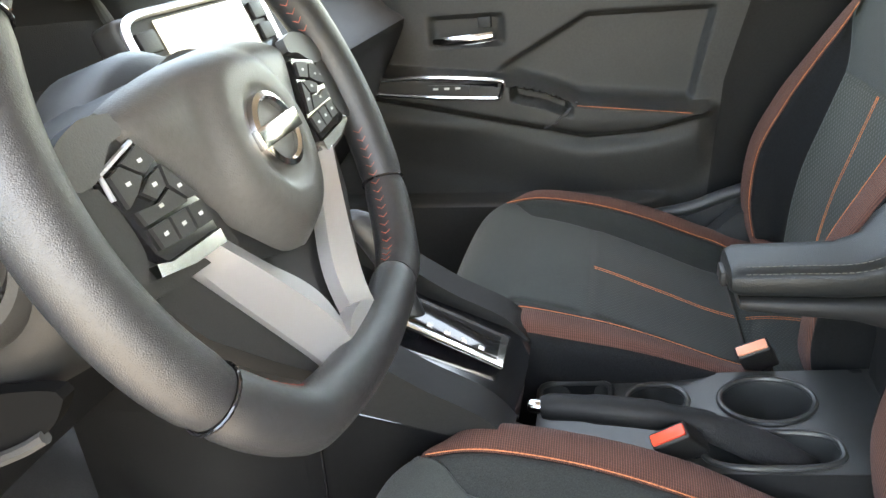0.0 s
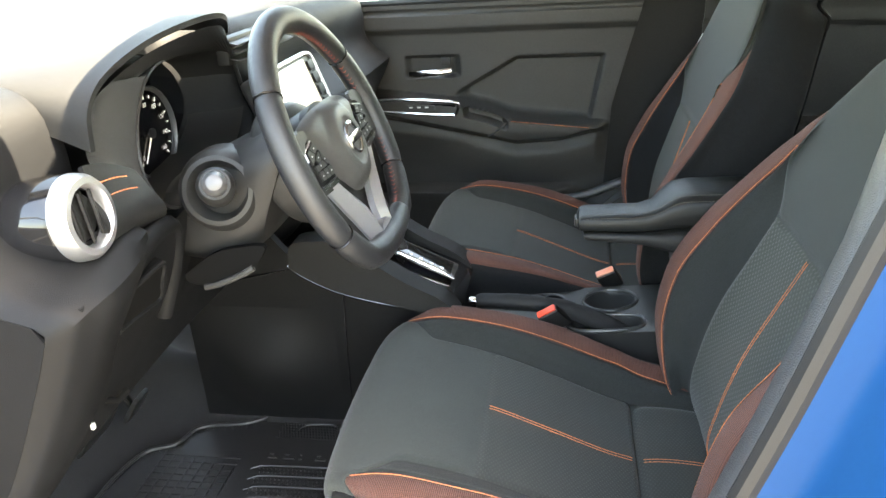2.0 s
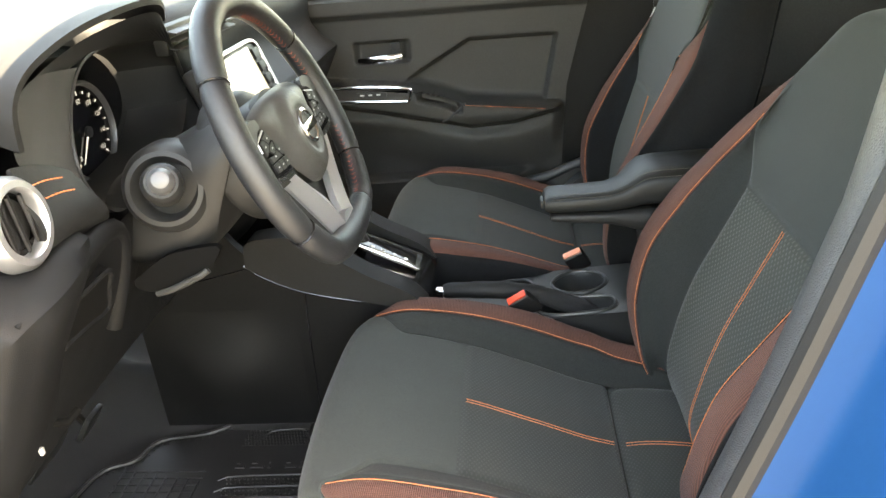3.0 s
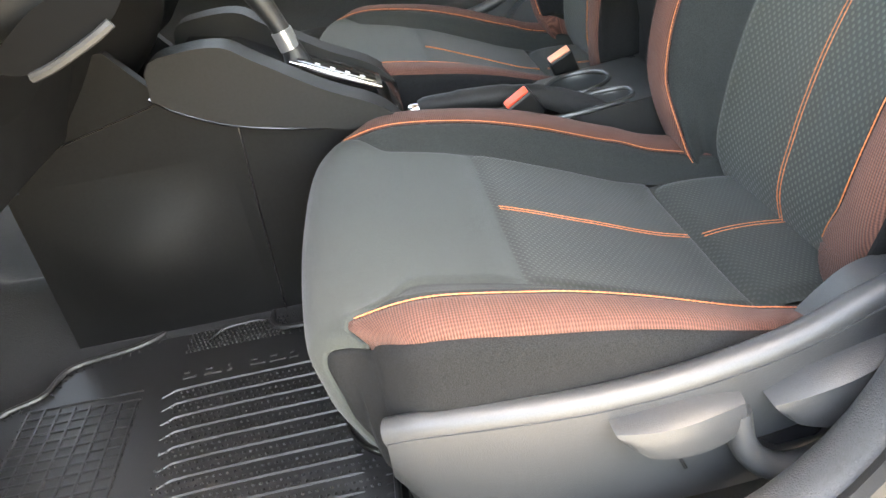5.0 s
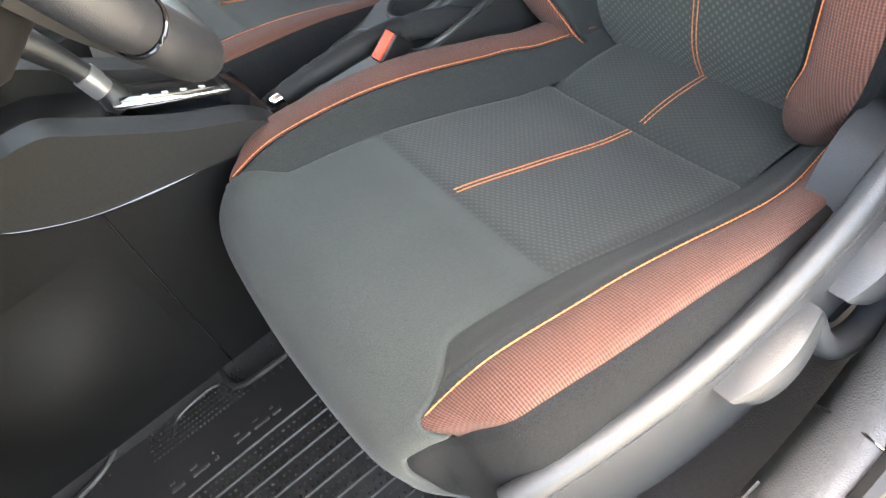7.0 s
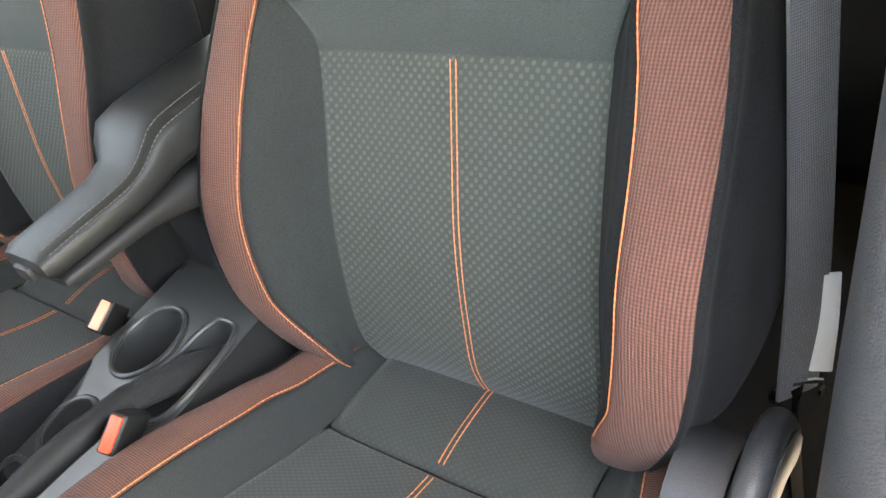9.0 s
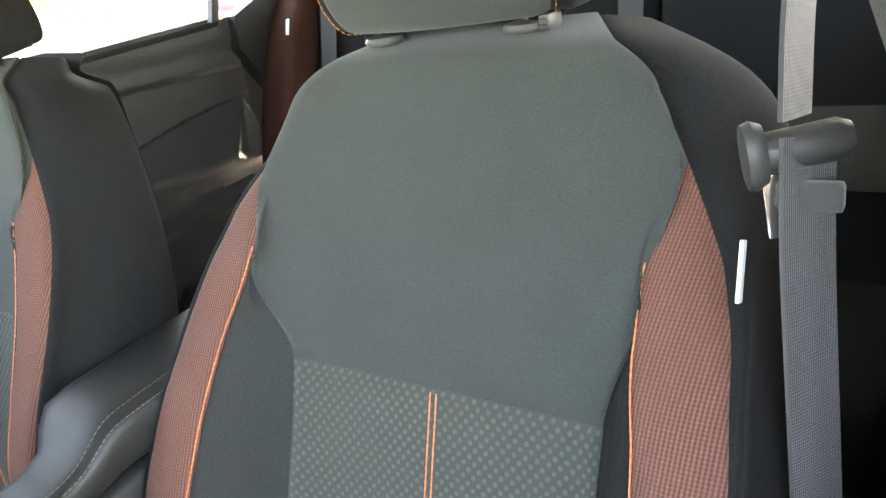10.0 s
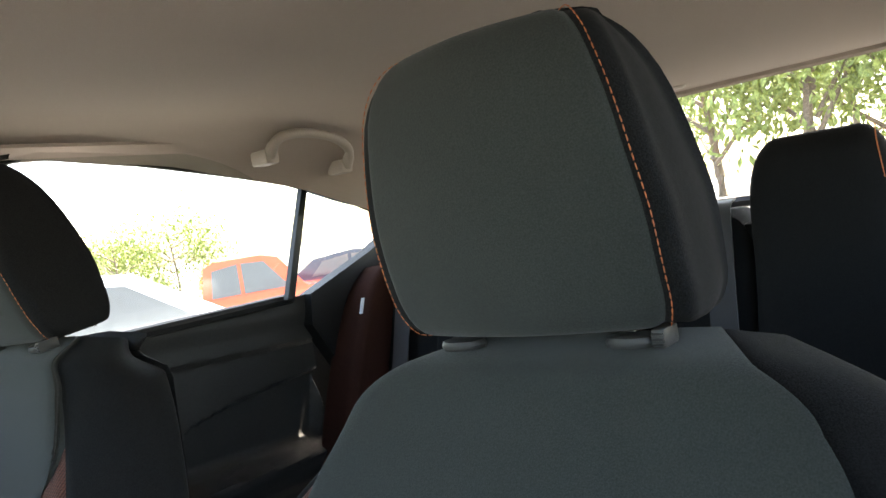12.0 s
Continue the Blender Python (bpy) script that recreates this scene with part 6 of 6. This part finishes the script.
part("webbing", strap([(.520, -.262, 1.10), (.500, -.257, 1.03), (.488, -.257, .965)], (.985, -.17, 0), .044), WEBBING, belt, "dark grey shoulder webbing")
part("webbing", strap([(.488, -.264, .955), (.470, -.268, .88), (.448, -.278, .74), (.42, -.288, .60), (.385, -.292, .49)], (.88, -.47, 0), .044), WEBBING, belt, "dark grey lap webbing")
LA = Vector((.42, -.90, .10)).normalized()
lc = Vector((.490, -.270, .950))
tng = part("tongue", tube([lc - LA * .040, lc - LA * .034, lc + LA * .010, lc + LA * .016], [.009, .012, .012, .009], 16), PLASTIC_GREY, belt, "grey plastic tongue bar")
part("tongue_cap", moved(turned([(.013, -.006), (.0155, 0), (.0145, .005), (0, .007)], 28), Matrix.Translation(lc - LA * .036) @ (-LA).to_track_quat("Z", "Y").to_matrix().to_4x4() @ Matrix.Diagonal((1.0, 1.35, 1, 1))), PLASTIC_GREY, tng, "rounded tongue cap")
part("tongue_blade", moved(box(-.009, .009, -.0012, .0012, -.040, 0, .0008), Matrix.Translation(lc - LA * .022 + Vector((-.004, 0, -.012))) @ LA.to_track_quat("X", "Z").to_matrix().to_4x4()), CHROME, tng, "steel latch blade")
part("webbing_fold", box(.470, .480, -.285, -.250, .915, .932, .003), WEBBING, belt)
dr = part("belt_ring", tube(path3([(.515, -.240, 1.100), (.515, -.240, 1.118), (.522, -.262, 1.128), (.530, -.290, 1.118), (.530, -.290, 1.100), (.522, -.265, 1.090), (.515, -.240, 1.100)], 30), .008, 8), PLASTIC_GREY, belt, "grey belt guide loop")
part("belt_cover", box(.520, .560, -.295, -.262, 1.095, 1.19, .012, 3), BEIGE, belt, "beige height adjuster cover")
part("anchor_stalk", tube([(.385, -.292, .498), (.375, -.292, .44), (.40, -.295, .30)], [.011, .012, .012], 10, flat=.4), VOID, belt, "black anchor sleeve")
part("anchor_loop", tube(path3([(.372, -.276, .485), (.374, -.276, .500), (.385, -.292, .503), (.396, -.308, .500), (.394, -.308, .485)], 14), .0025, 6), CHROME, belt)
part("belt_label", strap([(.432, -.300, .585), (.420, -.303, .545), (.402, -.3045, .505)], (.5, -.85, 0), .018, n=10), WHITE_LABEL, belt, "white sewn label")

# ---- rear bench ----
bench = thing("rear_bench", "black cloth rear bench with raised head restraints", "rear seat")


def rounded(sections_xz, y0, y1, r, n=10, m=14):
    """A padded block: a cut in x, z, its ends rounded over r."""
    P = path3([(a, 0, b) for a, b in sections_xz] + [(sections_xz[0][0], 0, sections_xz[0][1])], 49)[:-1]
    c = sum(P, Vector()) / len(P)
    rings = []
    for k in range(m + 1):
        a = math.pi / 2 * k / m
        rings.append((y0 + r * (1 - math.sin(a)), 1 - (r * (1 - math.cos(a))) / .12))
    rings = rings[::-1]
    rr = [(y, s) for y, s in rings] + [(y1 - (y - y0), s) for y, s in rings[::-1]]
    return loft([[Vector((c.x + (p.x - c.x) * s, y, c.z + (p.z - c.z) * s)) for p in P] for y, s in rr])


part("bench_cushion", rounded([(.82, .40), (.84, .47), (.92, .50), (1.2, .47), (1.32, .45), (1.3, .36), (.9, .33)], -.32, 1.03, .05), CLOTH_SIDE, bench)
for y0, y1 in ((-.325, .115), (.125, .585), (.595, 1.035)):
    part("bench_back", rounded([(1.22, .46), (1.30, .62), (1.375, .82), (1.43, .98), (1.455, 1.035), (1.52, 1.045), (1.555, 1.0), (1.45, .70), (1.36, .46)], y0, y1, .035), CLOTH_SIDE, bench, "black cloth seat back")
for yc, label in ((.012, ""), (.355, ""), (.698, "")):
    hh = part("head_restraint", rounded([(1.325, .74), (1.385, .92), (1.408, 1.04), (1.418, 1.10), (1.436, 1.138), (1.466, 1.155), (1.50, 1.145), (1.515, 1.09), (1.50, .98), (1.42, .76)] if yc != .355 else [(1.43, 1.01), (1.435, 1.05), (1.45, 1.085), (1.475, 1.095), (1.505, 1.085), (1.515, 1.05), (1.51, 1.01)], yc - .105, yc + .105, .045), CLOTH_SIDE, bench, "black cloth head restraint")
    part("stitching", stitches([(1.418, yc - .098, 1.03), (1.42, yc - .094, 1.08), (1.437, yc - .088, 1.125), (1.462, yc - .085, 1.15)], r=.0012), THREAD, hh, "orange thread")
for sd, yc in ((1, .86), (-1, -.15)):
    part("bench_insert", sheet(lambda u, v: Vector((1.285 + .075 * v - .006, yc - .13 + .26 * u, .60 + .15 * v)), 8, 8), PERF, bench)
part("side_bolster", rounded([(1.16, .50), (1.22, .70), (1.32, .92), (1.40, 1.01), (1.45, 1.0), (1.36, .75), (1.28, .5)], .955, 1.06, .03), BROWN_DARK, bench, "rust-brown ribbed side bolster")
tg = part("tag", box(-.001, .001, -.005, .005, -.018, .018, .0004), WHITE_LABEL, bench, "small white woven tag")
tg.matrix_basis = pose(1.305, .95, .945, 0, 22, 0)
for yc in (.165, .90):
    rb = thing("rear_seat_belt", "grey webbing of a rear seat belt", "seat belt", group="rear seat belts")
    part("webbing", strap([(1.50, yc + .02, 1.062), (1.45, yc + .015, 1.05), (1.415, yc + .01, .98), (1.345, yc, .80), (1.27, yc - .01, .60)], (0, 1, 0), .046), WEBBING, rb)
# child seat anchor cover on the shelf
solid("anchor_cover", turned([(.018, 0), (.016, .006), (.005, .010), (.005, .022), (.016, .026), (.014, .032), (0, .034)], 20, Matrix.Translation((1.62, -.115, 1.02))), PLASTIC, "small black knob on the parcel shelf", "knob")

# ---- fittings on the ceiling ----
grab = thing("grab_handle", "beige plastic grab handle above the rear window", "grab handle")
part("handle_bar", tube(path3([(1.078, .905, 1.285), (1.080, .885, 1.308), (1.10, .875, 1.322), (1.16, .870, 1.326), (1.235, .875, 1.315), (1.28, .885, 1.290), (1.290, .910, 1.258)], 40), [.012] * 4 + [.010] * 32 + [.012] * 4, 12), BEIGE, grab)
for x, y, z in ((1.08, .915, 1.287), (1.288, .925, 1.260)):
    part("handle_foot", box(x - .017, x + .017, y - .02, y + .03, z - .016, z + .014, .007), BEIGE, grab)
solid("coat_hook", turned([(.016, 0), (.015, -.008), (.008, -.012), (0, -.012)], 20, Matrix.Translation((1.60, .27, 1.302))), BEIGE, "small round beige ceiling clip", "clip")

# ---- outside ----
LEAF = material("leaves", (0.21, 0.25, 0.07), 0.7, grain=0.4, grain_size=.05, vary=.45, vary_size=.35)
BARK = material("bark", (0.16, 0.12, 0.09), 0.9, grain=.4, grain_size=.03)
WHITE_CAR = material("white_car_paint", (0.78, 0.78, 0.78), 0.25, coat=1.0, vary=.03)
RED_CAR = material("orange_red_car_paint", (0.62, 0.085, 0.03), 0.3, coat=1.0, vary=.05)
DARK_GLASS = material("dark_car_glass", (0.12, 0.13, 0.14), 0.08, spec=.6)
TYRE = material("tyre_rubber", (0.02, 0.02, 0.02), 0.8)


def tree(name, label, x, y, h, crown_r, seed, leaves=1600, trunk_r=.12, low=.3):
    rng = random.Random(seed)
    t = thing(name, label, "tree", group="trees beyond the car", at=(x, y, GROUND_Z))
    bm = bmesh.new()
    top = Vector((rng.uniform(-.3, .3), rng.uniform(-.3, .3), h * .8))
    tube(path3([(0, 0, 0), (.1, .05, h * .3), tuple(top)], 12), [trunk_r * (1 - .07 * i) for i in range(12)], 8, bm)
    tips = []
    for k in range(9):
        a = rng.uniform(0, 2 * math.pi)
        z0 = h * rng.uniform(low, .7)
        e = Vector((math.cos(a) * crown_r * rng.uniform(.5, .9), math.sin(a) * crown_r * rng.uniform(.5, .9), z0 + h * rng.uniform(.08, .3)))
        s = top * (z0 / (h * .8))
        tube([s, s.lerp(e, .5) + Vector((0, 0, .12)), e], [trunk_r * .4, trunk_r * .25, trunk_r * .1], 6, bm)
        tips += [e, s.lerp(e, .6)]
    part("trunk", bm, BARK, t)
    tips.append(top)
    verts, faces = [], []
    for k in range(leaves):
        c = rng.choice(tips) + Vector((rng.gauss(0, .3), rng.gauss(0, .3), rng.gauss(0, .26))) * crown_r * .62
        s = rng.uniform(.05, .12) * (h / 5)
        q = Euler((rng.uniform(0, 6), rng.uniform(0, 6), rng.uniform(0, 6))).to_matrix()
        i = len(verts)
        for a, b, cz in ((-1, 0, 0), (0, -.45, .1), (1, 0, 0), (0, .45, .1)):
            verts.append(c + q @ Vector((a * s, b * s, cz * s)))
        faces.append((i, i + 1, i + 2, i + 3))
    me = bpy.data.meshes.new("crown")
    me.from_pydata(verts, [], faces)
    me.materials.append(LEAF)
    ob = new("crown", me)
    ob.parent = t
    return t


def vehicle(name, label, category, outline, cabin, width, paint, m, wheels, panes):
    """A parked vehicle: body outline and cabin outline in length and height."""
    v = thing(name, label, category)
    v.matrix_basis = m
    part("body", slab(outline, -width / 2, width / 2, "y", .09, 4), paint, v)
    cab = part("cabin", slab(cabin, -width / 2 + .10, width / 2 - .10, "y", .07, 4), paint, v)
    for pts in panes:
        for sd in (-1, 1):
            part("side_window", slab(pts, sd * (width / 2 - .099), sd * (width / 2 - .088), "y", .003), DARK_GLASS, cab)
    for x in wheels:
        for sd in (-1, 1):
            w = part("wheel", turned([(.0, -.1), (.30, -.1), (.33, -.06), (.33, .06), (.30, .1), (0, .1)], 28, Matrix.Translation((x, sd * (width / 2 - .06), .33)) @ Euler((radians(90), 0, 0)).to_matrix().to_4x4()), TYRE, v)
            part("rim", turned([(.19, -.104), (.19, .104), (0, .108)], 20, Matrix.Translation((x, sd * (width / 2 - .06), .33)) @ Euler((radians(90), 0, 0)).to_matrix().to_4x4()), SILVER, w)
    return v


PICKUP = [(-2.6, .45), (-2.6, 1.02), (-.55, 1.05), (1.1, 1.05), (2.3, .98), (2.55, .85), (2.6, .45)]
PICKCAB = [(-.6, 1.0), (-.5, 1.65), (-.3, 1.74), (.55, 1.74), (.85, 1.66), (1.35, 1.0)]
PICKWIN = [[(-.42, 1.08), (-.36, 1.58), (.10, 1.64), (.10, 1.08)], [(.17, 1.08), (.17, 1.64), (.58, 1.62), (1.0, 1.08)]]
SEDAN = [(-2.2, .35), (-2.25, .8), (-1.7, .95), (1.0, .92), (2.0, .78), (2.2, .6), (2.2, .35)]
SEDCAB = [(-1.8, .88), (-1.1, 1.35), (-.2, 1.44), (.5, 1.36), (1.35, .88)]
SEDWIN = [[(-1.2, .95), (-.9, 1.27), (-.3, 1.35), (-.3, .95)], [(-.22, .95), (-.22, 1.35), (.42, 1.28), (.95, .95)]]
DARK_CAR = material("dark_blue_car_paint", (0.03, 0.05, 0.09), 0.25, coat=1.0)
vehicle("pickup_truck", "orange-red pickup truck parked beyond the side window", "pickup truck", PICKUP, PICKCAB, 1.8, RED_CAR, pose(8.6, 12.0, lot(8.6, 12.0) - .16, 0, 0, -30), (-1.7, 1.6), PICKWIN)
vehicle("white_car", "white car parked beside the side windows", "car", SEDAN, SEDCAB, 1.75, WHITE_CAR, pose(2.55, 5.9, lot(2.55, 5.9) - .06, 0, 0, -4), (-1.35, 1.35), SEDWIN)
vehicle("dark_sedan", "dark blue sedan parked far off", "car", SEDAN, SEDCAB, 1.75, DARK_CAR, pose(12.9, 12.8, lot(12.9, 12.8), 0, 0, -40), (-1.35, 1.35), SEDWIN)
vehicle("pale_sedan", "white sedan parked across the lot", "car", SEDAN, SEDCAB, 1.75, WHITE_CAR, pose(-1.2, 7.5, lot(-1.2, 7.5), 0, 0, 80), (-1.35, 1.35), SEDWIN)
for i, (az, d, h, r) in enumerate(((63, 24, 3.2, 1.6), (59, 26, 3.6, 1.8), (66, 27, 2.8, 1.6), (71, 24, 2.6, 1.5), (18, 17, 6.0, 2.4), (12, 15, 6.5, 2.6), (6, 16, 6.5, 2.6), (1, 15, 6.2, 2.5), (23, 22, 6.0, 2.4), (9, 24, 8.0, 3.2), (-5, 18, 6.5, 2.6))):
    tx, ty = .13 + d * math.cos(radians(az)), -.26 + d * math.sin(radians(az))
    tr = tree("tree", "leafy green tree behind the parking lot" if d < 23 and i > 3 else "low yellowish-green bush at the lot's edge", tx, ty, h, r, 10 + i, leaves=2600 if i > 3 else 4200, trunk_r=.14 if i > 3 else .06, low=.25 if i > 3 else .15)
    tr.location.z = lot(tx, ty)
